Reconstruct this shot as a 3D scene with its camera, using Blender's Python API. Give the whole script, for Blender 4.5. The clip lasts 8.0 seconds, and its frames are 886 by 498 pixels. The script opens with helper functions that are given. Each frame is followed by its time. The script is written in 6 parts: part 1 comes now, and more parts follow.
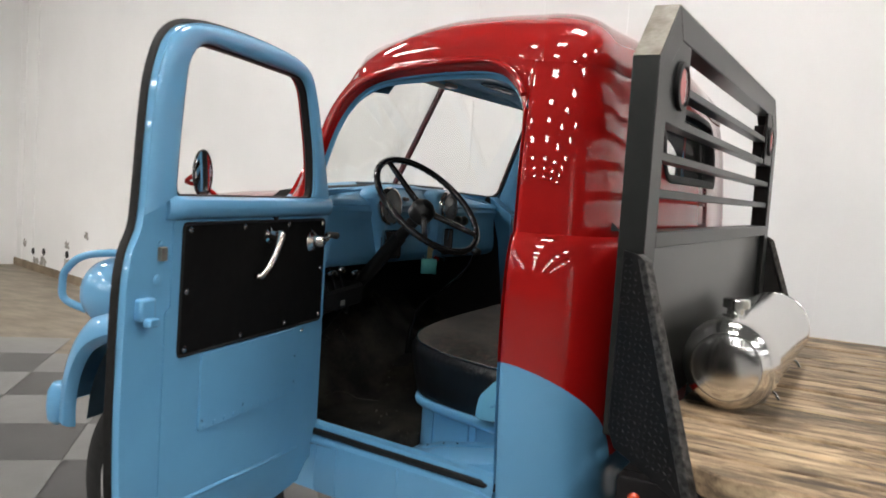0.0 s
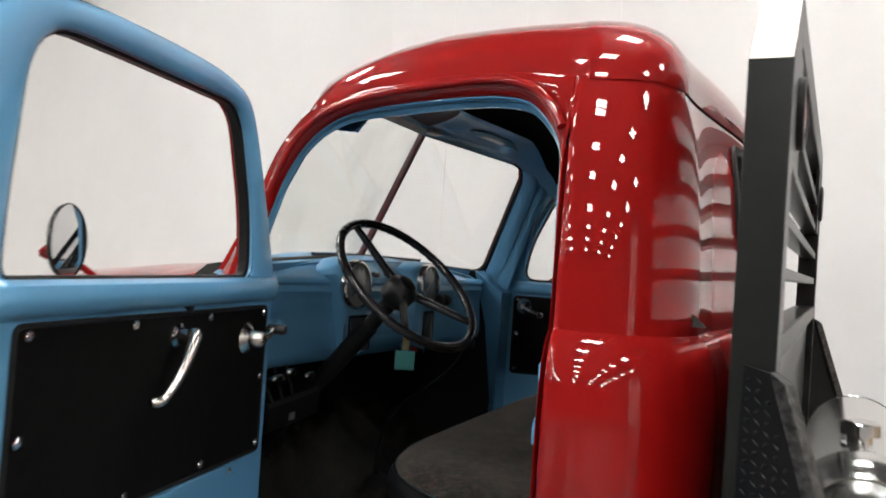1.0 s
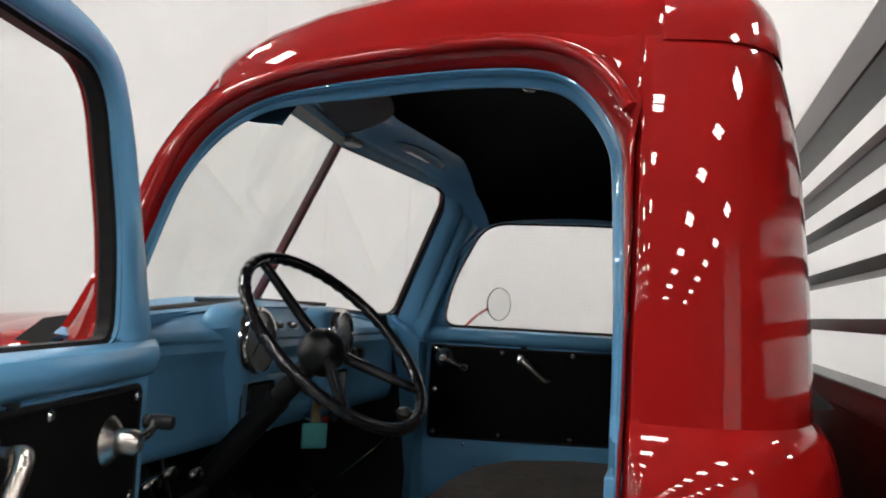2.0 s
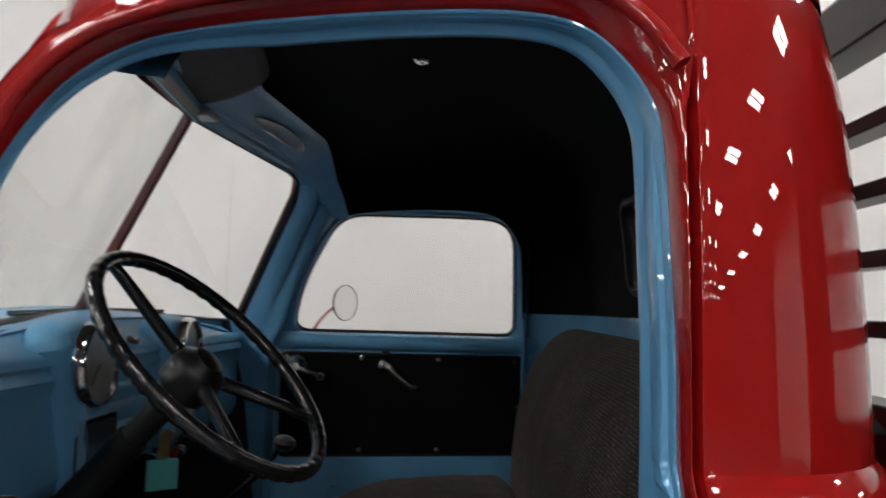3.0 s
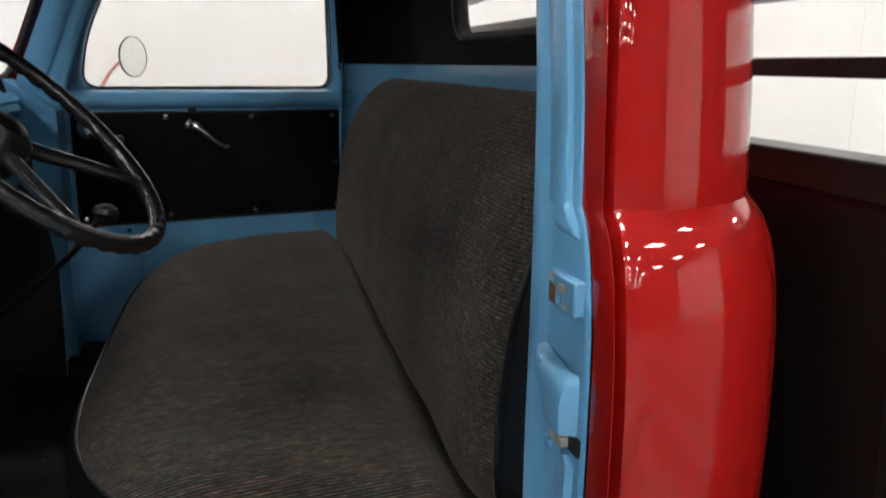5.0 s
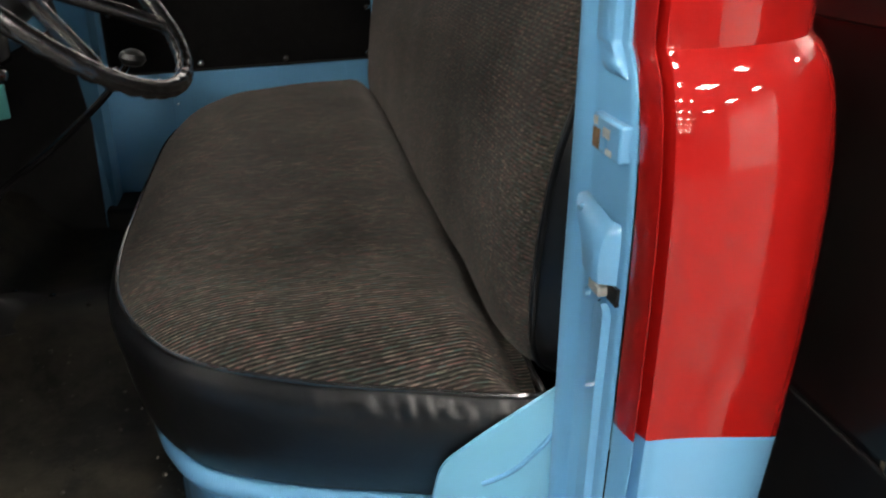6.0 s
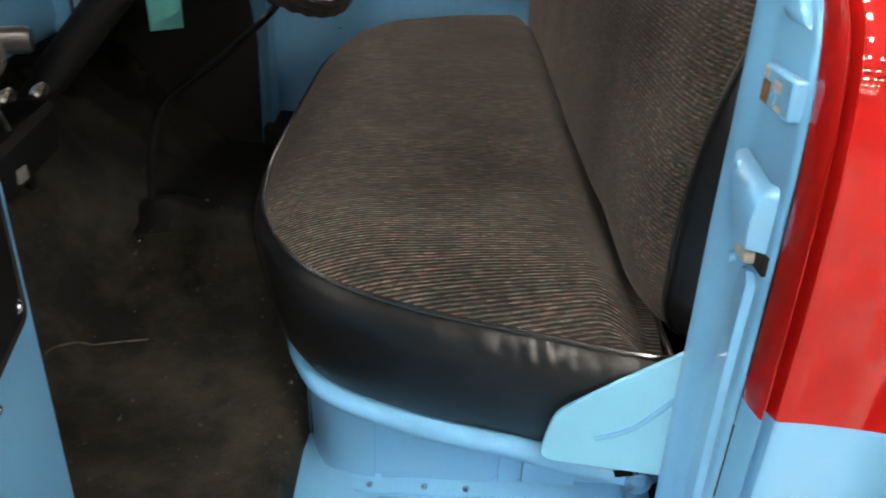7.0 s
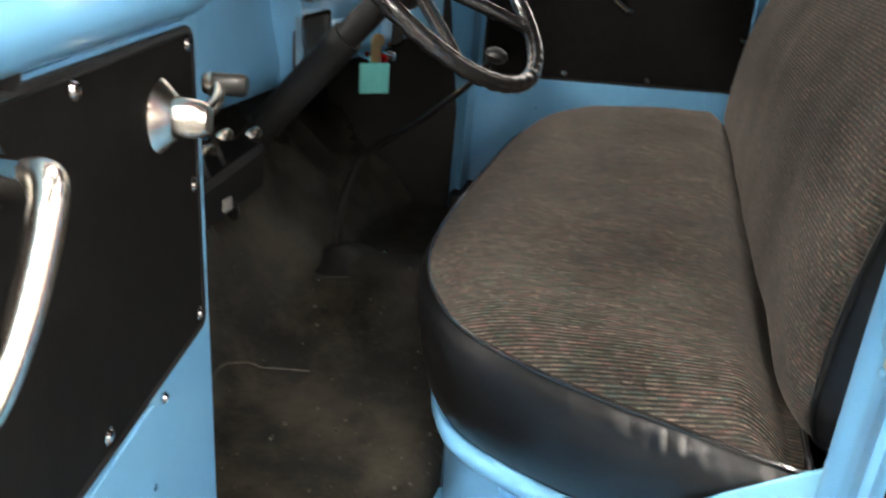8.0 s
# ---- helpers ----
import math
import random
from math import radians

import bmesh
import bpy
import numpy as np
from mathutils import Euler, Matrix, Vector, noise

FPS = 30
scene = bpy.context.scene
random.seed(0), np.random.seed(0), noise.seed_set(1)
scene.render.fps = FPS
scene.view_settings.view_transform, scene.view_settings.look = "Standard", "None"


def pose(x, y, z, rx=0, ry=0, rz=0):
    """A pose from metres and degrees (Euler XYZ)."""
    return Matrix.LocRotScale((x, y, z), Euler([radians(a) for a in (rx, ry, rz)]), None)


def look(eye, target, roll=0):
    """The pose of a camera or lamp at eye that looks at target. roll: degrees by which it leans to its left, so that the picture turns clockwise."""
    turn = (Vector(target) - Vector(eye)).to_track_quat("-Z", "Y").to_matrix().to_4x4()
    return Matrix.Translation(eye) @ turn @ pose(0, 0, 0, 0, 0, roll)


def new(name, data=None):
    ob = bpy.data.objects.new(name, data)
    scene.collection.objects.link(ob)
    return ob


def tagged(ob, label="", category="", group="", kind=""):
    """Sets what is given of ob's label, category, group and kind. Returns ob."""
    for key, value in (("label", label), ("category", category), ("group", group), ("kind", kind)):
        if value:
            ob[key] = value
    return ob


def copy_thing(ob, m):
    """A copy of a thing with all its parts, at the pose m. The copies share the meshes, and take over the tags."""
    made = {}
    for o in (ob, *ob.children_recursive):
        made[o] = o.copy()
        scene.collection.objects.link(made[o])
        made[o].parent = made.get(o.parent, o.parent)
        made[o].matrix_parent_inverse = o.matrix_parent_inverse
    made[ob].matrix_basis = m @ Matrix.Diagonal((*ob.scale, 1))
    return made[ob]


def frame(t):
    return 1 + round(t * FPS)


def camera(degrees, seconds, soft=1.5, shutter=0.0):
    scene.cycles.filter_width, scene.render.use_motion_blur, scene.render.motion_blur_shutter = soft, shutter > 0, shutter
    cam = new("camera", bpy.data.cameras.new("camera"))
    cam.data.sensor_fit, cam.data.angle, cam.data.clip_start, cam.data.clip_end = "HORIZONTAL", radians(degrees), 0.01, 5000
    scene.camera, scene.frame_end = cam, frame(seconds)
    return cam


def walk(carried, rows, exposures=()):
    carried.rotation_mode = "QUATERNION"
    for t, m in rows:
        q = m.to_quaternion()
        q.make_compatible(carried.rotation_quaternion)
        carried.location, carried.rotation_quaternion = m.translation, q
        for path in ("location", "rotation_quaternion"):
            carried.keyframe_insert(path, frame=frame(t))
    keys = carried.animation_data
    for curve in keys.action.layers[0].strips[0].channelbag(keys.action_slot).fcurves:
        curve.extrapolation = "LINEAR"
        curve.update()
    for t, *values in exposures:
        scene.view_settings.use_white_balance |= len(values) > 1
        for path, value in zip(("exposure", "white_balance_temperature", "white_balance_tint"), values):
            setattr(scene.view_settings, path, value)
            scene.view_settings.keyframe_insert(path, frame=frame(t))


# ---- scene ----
cam = camera(57.38, 8.0, soft=1.7, shutter=0.4)
PATH = [
    (0.0, look((0.7984, -1.8437, 1.4943), (-0.1657, -0.0976, 1.3485), 3.76)),
    (0.5, look((0.5996, -1.5759, 1.4986), (-0.3304, 0.1924, 1.4073), 3.72)),
    (1.0, look((0.4121, -1.3008, 1.5025), (-0.4677, 0.4951, 1.5319), 3.79)),
    (1.2, look((0.3375, -1.1973, 1.5064), (-0.5079, 0.6146, 1.5558), 3.72)),
    (2.3, look((-0.0436, -0.8265, 1.5211), (-0.4547, 1.1237, 1.6873), 2.62)),
    (2.5, look((-0.0907, -0.7736, 1.5284), (-0.4140, 1.1925, 1.7003), 2.18)),
    (3.0, look((-0.1820, -0.6990, 1.5289), (-0.2333, 1.2953, 1.6703), 1.73)),
    (3.5, look((-0.2447, -0.6591, 1.5303), (0.0022, 1.3256, 1.5352), 1.26)),
    (4.0, look((-0.2672, -0.6393, 1.5264), (0.1399, 1.3135, 1.3820), 0.83)),
    (4.5, look((-0.2672, -0.6300, 1.5211), (0.2052, 1.2904, 1.2230), 0.55)),
    (4.7, look((-0.2673, -0.6281, 1.5192), (0.2035, 1.2800, 1.1725), 0.48)),
    (5.8, look((-0.2686, -0.6122, 1.5052), (0.1485, 1.2002, 0.7695), 0.13)),
    (6.0, look((-0.2661, -0.6045, 1.5010), (0.0997, 1.1994, 0.7186), 0.11)),
    (6.5, look((-0.2630, -0.5920, 1.4938), (-0.0535, 1.1913, 0.6131), 0.91)),
    (7.0, look((-0.2603, -0.5926, 1.4906), (-0.2375, 1.1858, 0.5758), 2.13)),
    (7.5, look((-0.2440, -0.5964, 1.4888), (-0.4419, 1.1845, 0.6004), 3.33)),
    (8.0, look((-0.2227, -0.6276, 1.4937), (-0.6575, 1.1702, 0.7331), 4.44)),
]
EXPOSURES = [(0.0, -0.45, 6500, 10), (1.2, -0.43, 6500, 10), (2.5, -0.70, 6450, 10), (3.5, -0.78, 6450, 10), (4.7, -0.28, 6500, 10), (5.8, 0.44, 6850, 10), (6.5, 0.80, 7100, 10), (7.0, 1.00, 7150, 10), (7.6, 1.24, 7100, 10), (8.0, 1.60, 7050, 10)]
walk(cam, PATH, EXPOSURES)

# ---- light: a large showroom with rows of ceiling panels ----
world = bpy.data.worlds.new("world")
scene.world = world
world.use_nodes = True
world.node_tree.nodes["Background"].inputs[0].default_value = (0.9, 0.93, 1.0, 1)
world.node_tree.nodes["Background"].inputs[1].default_value = 0.03
PANEL_GLOW = 64.0

YC = 0.81          # centre line of the truck


# ---- materials ----
def nodes_of(name):
    m = bpy.data.materials.new(name)
    m.use_nodes = True
    t = m.node_tree
    return m, t, t.nodes["Principled BSDF"]


def noise_mix(t, a, b, scale, detail=4.0, lo=0.35, hi=0.65, rough=0.6, stretch=None):
    co = t.nodes.new("ShaderNodeTexCoord")
    n = t.nodes.new("ShaderNodeTexNoise")
    n.inputs["Scale"].default_value, n.inputs["Detail"].default_value, n.inputs["Roughness"].default_value = scale, detail, rough
    if stretch:
        mp = t.nodes.new("ShaderNodeMapping")
        mp.inputs["Scale"].default_value = stretch
        t.links.new(co.outputs["Object"], mp.inputs[0])
        t.links.new(mp.outputs[0], n.inputs["Vector"])
    else:
        t.links.new(co.outputs["Object"], n.inputs["Vector"])
    r = t.nodes.new("ShaderNodeValToRGB")
    r.color_ramp.elements[0].position, r.color_ramp.elements[0].color = lo, (*a, 1)
    r.color_ramp.elements[1].position, r.color_ramp.elements[1].color = hi, (*b, 1)
    t.links.new(n.outputs["Fac"], r.inputs[0])
    return r, n


def bump(t, bsdf, fac, strength, distance=0.002):
    b = t.nodes.new("ShaderNodeBump")
    b.inputs["Strength"].default_value, b.inputs["Distance"].default_value = strength, distance
    t.links.new(fac, b.inputs["Height"])
    t.links.new(b.outputs[0], bsdf.inputs["Normal"])


def simple(name, a, b=None, scale=30.0, rough=0.5, metal=0.0, coat=0.0, bump_s=0.0, bump_scale=None, spec=None, stretch=None, coat_rough=0.03):
    m, t, p = nodes_of(name)
    b = b or tuple(c * 0.85 for c in a)
    r, n = noise_mix(t, a, b, scale, stretch=stretch)
    t.links.new(r.outputs[0], p.inputs["Base Color"])
    p.inputs["Roughness"].default_value, p.inputs["Metallic"].default_value = rough, metal
    p.inputs["Coat Weight"].default_value, p.inputs["Coat Roughness"].default_value = coat, coat_rough
    if spec is not None:
        p.inputs["Specular IOR Level"].default_value = spec
    if bump_s:
        if bump_scale:
            r2, n = noise_mix(t, a, b, bump_scale)
        bump(t, p, n.outputs["Fac"], bump_s)
    return m


RED = simple("red_paint", (0.325, 0.0055, 0.0048), (0.30, 0.0048, 0.004), 3, 0.5, spec=0.08, coat=1.0, bump_s=0.006, bump_scale=9, coat_rough=0.015)
RED_RIPPLED = simple("rippled_red_paint", (0.325, 0.0055, 0.0048), (0.30, 0.0048, 0.004), 3, 0.5, spec=0.08, coat=1.0, bump_s=0.35, bump_scale=55, coat_rough=0.02)
BLUE = simple("blue_paint", (0.137, 0.365, 0.585), (0.125, 0.34, 0.555), 4, 0.4, spec=0.2, coat=0.9, bump_s=0.05, bump_scale=22, coat_rough=0.035)
BLUE_IN = simple("blue_interior_paint", (0.125, 0.335, 0.54), (0.115, 0.31, 0.505), 6, 0.45, spec=0.2, coat=0.4, bump_s=0.05, bump_scale=30, coat_rough=0.1)
BLACK_GLOSS = simple("black_gloss", (0.010, 0.010, 0.011), (0.014, 0.013, 0.013), 20, 0.22, coat=0.5)
BLACK_VINYL = simple("black_vinyl", (0.0040, 0.0040, 0.0042), (0.0065, 0.0065, 0.0068), 60, 0.6, spec=0.3, bump_s=0.25, bump_scale=420)
SEAT_VINYL = simple("seat_vinyl", (0.005, 0.0053, 0.006), (0.0075, 0.008, 0.009), 30, 0.36, spec=0.36, bump_s=0.15, bump_scale=70)
PANEL_BLACK = simple("door_board_black", (0.0045, 0.0043, 0.0043), (0.0065, 0.0062, 0.006), 35, 0.7, spec=0.07, bump_s=0.15, bump_scale=260)
HEADLINER = simple("headliner_cloth", (0.0060, 0.0060, 0.0063), (0.0085, 0.0085, 0.0088), 120, 0.95, spec=0.2, bump_s=0.3, bump_scale=700)
RUBBER = simple("black_rubber", (0.006, 0.0055, 0.0055), (0.011, 0.010, 0.010), 60, 0.5, spec=0.3)
TYRE = simple("tyre_rubber", (0.009, 0.009, 0.009), (0.018, 0.017, 0.016), 20, 0.7, spec=0.3, bump_s=0.2, bump_scale=150)
CHROME = simple("chrome", (0.78, 0.77, 0.75), (0.70, 0.69, 0.66), 12, 0.10, metal=1.0)
WORN_CHROME = simple("worn_chrome", (0.74, 0.71, 0.65), (0.55, 0.51, 0.45), 25, 0.27, metal=1.0, bump_s=0.15, bump_scale=60)
STEEL = simple("raw_steel", (0.42, 0.39, 0.34), (0.25, 0.23, 0.19), 22, 0.42, metal=0.9, bump_s=0.1, bump_scale=90)
RACK_STEEL = simple("dark_rack_paint", (0.011, 0.012, 0.011), (0.007, 0.008, 0.0075), 9, 0.38, spec=0.22, coat=0.2, coat_rough=0.15, bump_s=0.05, bump_scale=60)
RACK_BLACK = simple("rack_sheet_black", (0.008, 0.0075, 0.008), (0.013, 0.012, 0.012), 7, 0.45, spec=0.15)
SHEET_GLOSS = simple("bulkhead_gloss_black", (0.008, 0.008, 0.008), (0.012, 0.012, 0.011), 7, 0.28, spec=0.3, coat=0.15, coat_rough=0.08, bump_s=0.05, bump_scale=4)
TREAD = simple("tread_plate_gloss", (0.006, 0.006, 0.006), (0.010, 0.009, 0.009), 12, 0.32, spec=0.18, bump_s=0.25, bump_scale=60)
MARKER = simple("orange_red_lens", (0.75, 0.07, 0.02), (0.65, 0.05, 0.015), 60, 0.2, coat=0.8)
ALU = simple("tread_plate_edge", (0.11, 0.105, 0.10), (0.022, 0.021, 0.020), 75, 0.45, metal=0.8, bump_s=0.9, bump_scale=85)
POLISHED = simple("polished_aluminium", (0.86, 0.85, 0.83), (0.80, 0.79, 0.77), 5, 0.17, metal=1.0, bump_s=0.03, bump_scale=14)
PLASTIC_BLACK = simple("black_plastic", (0.006, 0.006, 0.006), (0.009, 0.009, 0.009), 60, 0.35, spec=0.35)
PINK_LENS = simple("red_lens", (0.62, 0.20, 0.19), (0.55, 0.16, 0.16), 70, 0.25, coat=0.6, bump_s=0.2, bump_scale=160)
GAUGE = simple("gauge_face", (0.20, 0.21, 0.20), (0.16, 0.17, 0.165), 30, 0.35, coat=0.8)
GAUGE_DARK = simple("gauge_face_dark", (0.02, 0.02, 0.02), (0.03, 0.03, 0.03), 30, 0.35, coat=0.8)
TEAL = simple("teal_tag", (0.10, 0.42, 0.40), (0.085, 0.38, 0.37), 50, 0.45)
BRASS = simple("brass_key", (0.62, 0.48, 0.26), (0.50, 0.38, 0.20), 50, 0.3, metal=1.0)
GREY_BLUE = simple("grey_blue_panel", (0.055, 0.078, 0.090), (0.045, 0.065, 0.076), 20, 0.25, coat=0.5, coat_rough=0.1)
GREY_TRIM = simple("pale_grey_trim", (0.26, 0.27, 0.27), (0.22, 0.23, 0.23), 30, 0.35)
PALE_CHIP = simple("bare_pale_metal", (0.42, 0.41, 0.37), (0.30, 0.29, 0.25), 90, 0.5, metal=0.2)
RUST = simple("rusty_brown", (0.10, 0.055, 0.02), (0.20, 0.12, 0.06), 90, 0.8)
WALL = simple("white_wall_panel", (0.82, 0.815, 0.805), (0.78, 0.775, 0.765), 0.9, 0.55, bump_s=0.05, bump_scale=6)
# unseen walls and ceiling, kept dark so the red paint reflects little
WALL_FAR = simple("unseen_grey_wall", (0.030, 0.030, 0.032), (0.042, 0.042, 0.045), 0.5, 0.7)
CEIL = simple("unseen_dark_ceiling", (0.032, 0.032, 0.034), (0.045, 0.045, 0.047), 0.6, 0.8)
TILE_L = simple("light_grey_tile", (0.165, 0.163, 0.158), (0.135, 0.133, 0.129), 4, 0.34, bump_s=0.03, bump_scale=40)
TILE_D = simple("dark_grey_tile", (0.052, 0.051, 0.050), (0.040, 0.039, 0.038), 4, 0.34, bump_s=0.03, bump_scale=40)
WOODFLOOR = simple("brown_stained_floor", (0.27, 0.225, 0.165), (0.16, 0.130, 0.092), 2.6, 0.5, stretch=(1, 2.2, 1), bump_s=0.05, bump_scale=20)
VISOR = simple("sun_visor_cloth", (0.22, 0.215, 0.205), (0.18, 0.175, 0.165), 40, 0.85, bump_s=0.1, bump_scale=300)
MIRROR = simple("mirror_glass", (0.90, 0.90, 0.90), (0.88, 0.88, 0.88), 3, 0.02, metal=1.0)


def seat_cloth(name, threads, across, dark, light):
    """Woven ribs; threads: scale of the single threads, across: the direction in which one rib follows another."""
    m, t, p = nodes_of(name)
    co = t.nodes.new("ShaderNodeTexCoord")
    link = t.links.new
    # single threads: short flecks of tan, rust, blue-grey and black
    mp = t.nodes.new("ShaderNodeMapping")
    mp.inputs["Scale"].default_value = threads
    link(co.outputs["Object"], mp.inputs[0])
    v = t.nodes.new("ShaderNodeTexVoronoi")
    v.inputs["Scale"].default_value = 1.0
    link(mp.outputs[0], v.inputs["Vector"])
    sep = t.nodes.new("ShaderNodeSeparateColor")
    link(v.outputs["Color"], sep.inputs[0])
    r = t.nodes.new("ShaderNodeValToRGB")
    r.color_ramp.interpolation = "CONSTANT"
    e = r.color_ramp.elements
    e[0].position, e[0].color = 0.0, (0.018, 0.0169, 0.0155, 1)
    e[1].position, e[1].color = 0.90, (0.064, 0.036, 0.032, 1)
    for pos, c in ((0.20, (0.030, 0.027, 0.0245, 1)), (0.46, (0.042, 0.038, 0.034, 1)), (0.66, (0.028, 0.042, 0.042, 1)), (0.77, (0.076, 0.067, 0.057, 1))):
        q = e.new(pos)
        q.color = c
    link(sep.outputs[0], r.inputs[0])
    # broad uneven wear
    n = t.nodes.new("ShaderNodeTexNoise")
    n.inputs["Scale"].default_value, n.inputs["Detail"].default_value = 9.0, 5.0
    link(co.outputs["Object"], n.inputs["Vector"])
    rw = t.nodes.new("ShaderNodeValToRGB")
    rw.color_ramp.elements[0].position, rw.color_ramp.elements[0].color = 0.32, (0.72, 0.72, 0.72, 1)
    rw.color_ramp.elements[1].position, rw.color_ramp.elements[1].color = 0.68, (1.2, 1.18, 1.15, 1)
    link(n.outputs["Fac"], rw.inputs[0])
    # fine dark ribs
    w = t.nodes.new("ShaderNodeTexWave")
    w.bands_direction = "DIAGONAL"
    mp2 = t.nodes.new("ShaderNodeMapping")
    mp2.inputs["Scale"].default_value = across
    link(co.outputs["Object"], mp2.inputs[0])
    link(mp2.outputs[0], w.inputs["Vector"])
    w.inputs["Scale"].default_value, w.inputs["Distortion"].default_value = 128.0, 0.45
    w.inputs["Detail"].default_value, w.inputs["Detail Scale"].default_value = 2.0, 2.0
    r2 = t.nodes.new("ShaderNodeValToRGB")
    r2.color_ramp.elements[0].position, r2.color_ramp.elements[0].color = 0.36, (dark, dark, dark, 1)
    r2.color_ramp.elements[1].position, r2.color_ramp.elements[1].color = 0.88, (light, light * 0.98, light * 0.955, 1)
    link(w.outputs["Fac"], r2.inputs[0])
    # drifting rust and sage bands of dyed yarn
    mp3 = t.nodes.new("ShaderNodeMapping")
    mp3.inputs["Scale"].default_value = (34, 110, 80)
    link(co.outputs["Object"], mp3.inputs[0])
    n3 = t.nodes.new("ShaderNodeTexNoise")
    n3.inputs["Scale"].default_value, n3.inputs["Detail"].default_value = 1.0, 3.0
    link(mp3.outputs[0], n3.inputs["Vector"])
    r3 = t.nodes.new("ShaderNodeValToRGB")
    r3.color_ramp.elements[0].position, r3.color_ramp.elements[0].color = 0.36, (0.74, 0.88, 0.80, 1)
    r3.color_ramp.elements[1].position, r3.color_ramp.elements[1].color = 0.64, (1.26, 1.02, 1.02, 1)
    link(n3.outputs["Fac"], r3.inputs[0])
    last = r.outputs[0]
    for s in (rw.outputs[0], r2.outputs[0], r3.outputs[0]):
        mx = t.nodes.new("ShaderNodeMix")
        mx.data_type, mx.blend_type = "RGBA", "MULTIPLY"
        mx.inputs[0].default_value = 1.0
        link(last, mx.inputs[6])
        link(s, mx.inputs[7])
        last = mx.outputs[2]
    link(last, p.inputs["Base Color"])
    p.inputs["Roughness"].default_value = 0.95
    p.inputs["Specular IOR Level"].default_value = 0.2
    p.inputs["Sheen Weight"].default_value, p.inputs["Sheen Roughness"].default_value = 0.08, 0.5
    p.inputs["Sheen Tint"].default_value = (0.75, 0.70, 0.64, 1)
    bump(t, p, w.outputs["Fac"], 0.2, 0.001)
    return m


CLOTH = seat_cloth("striped_seat_cloth", (95, 760, 300), (0.0, 1.0, 0.15), 0.30, 1.75)
CLOTH_BACK = seat_cloth("striped_backrest_cloth", (300, 170, 620), (0.15, 0.0, 1.0), 0.58, 1.30)


def floor_mat():
    """Black rubber with dusty patches, pale specks and scuffs."""
    m, t, p = nodes_of("rubber_floor_mat")
    link = t.links.new
    r, n = noise_mix(t, (0.0018, 0.0016, 0.0013), (0.042, 0.036, 0.026), 6.5, 14.0, 0.42, 0.70, 0.74)
    co = t.nodes.new("ShaderNodeTexCoord")
    v = t.nodes.new("ShaderNodeTexVoronoi")
    v.inputs["Scale"].default_value = 60.0
    link(co.outputs["Object"], v.inputs["Vector"])
    rs = t.nodes.new("ShaderNodeValToRGB")
    rs.color_ramp.elements[0].position, rs.color_ramp.elements[0].color = 0.10, (1, 1, 1, 1)
    rs.color_ramp.elements[1].position, rs.color_ramp.elements[1].color = 0.26, (0, 0, 0, 1)
    link(v.outputs["Distance"], rs.inputs[0])
    sc, n2 = noise_mix(t, (0, 0, 0), (1, 1, 1), 3.0, 3.0, 0.56, 0.66, stretch=(7, 1.2, 1))
    mul = t.nodes.new("ShaderNodeMath")
    mul.operation = "MULTIPLY"
    link(rs.outputs[0], mul.inputs[0])
    link(sc.outputs[0], mul.inputs[1])
    mx = t.nodes.new("ShaderNodeMix")
    mx.data_type = "RGBA"
    link(mul.outputs[0], mx.inputs[0])
    link(r.outputs[0], mx.inputs[6])
    mx.inputs[7].default_value = (0.085, 0.078, 0.066, 1)
    link(mx.outputs[2], p.inputs["Base Color"])
    p.inputs["Roughness"].default_value, p.inputs["Specular IOR Level"].default_value = 0.62, 0.3
    bump(t, p, n.outputs["Fac"], 0.5, 0.006)
    return m


MAT = floor_mat()
DUST = simple("pale_dust", (0.07, 0.064, 0.052), (0.02, 0.018, 0.015), 60, 0.9)


def glass(name, tint=(0.96, 0.97, 0.96), gloss=0.06):
    m = bpy.data.materials.new(name)
    m.use_nodes = True
    t = m.node_tree
    t.nodes.clear()
    out = t.nodes.new("ShaderNodeOutputMaterial")
    mix = t.nodes.new("ShaderNodeMixShader")
    tr = t.nodes.new("ShaderNodeBsdfTransparent")
    gl = t.nodes.new("ShaderNodeBsdfGlossy")
    tr.inputs[0].default_value, gl.inputs[0].default_value = (*tint, 1), (1, 1, 1, 1)
    gl.inputs["Roughness"].default_value = 0.02
    mix.inputs[0].default_value = gloss
    t.links.new(tr.outputs[0], mix.inputs[1])
    t.links.new(gl.outputs[0], mix.inputs[2])
    t.links.new(mix.outputs[0], out.inputs[0])
    return m


GLASS = glass("clear_glass")
def hazy_glass():
    """Glass with cloudy wiped smears on it."""
    m = glass("hazy_windscreen_glass", (0.88, 0.90, 0.88), 0.08)
    t = m.node_tree
    out = next(n for n in t.nodes if n.type == "OUTPUT_MATERIAL")
    clear = next(n for n in t.nodes if n.type == "MIX_SHADER")
    d = t.nodes.new("ShaderNodeBsdfDiffuse")
    d.inputs[0].default_value = (0.75, 0.77, 0.78, 1)
    r, n = noise_mix(t, (0.0, 0.0, 0.0), (0.16, 0.16, 0.16), 4.5, 5.0, 0.42, 0.72, 0.55, stretch=(1, 1, 0.5))
    mix = t.nodes.new("ShaderNodeMixShader")
    t.links.new(r.outputs[0], mix.inputs[0])
    t.links.new(clear.outputs[0], mix.inputs[1])
    t.links.new(d.outputs[0], mix.inputs[2])
    t.links.new(mix.outputs[0], out.inputs[0])
    return m


GLASS_HAZY = hazy_glass()


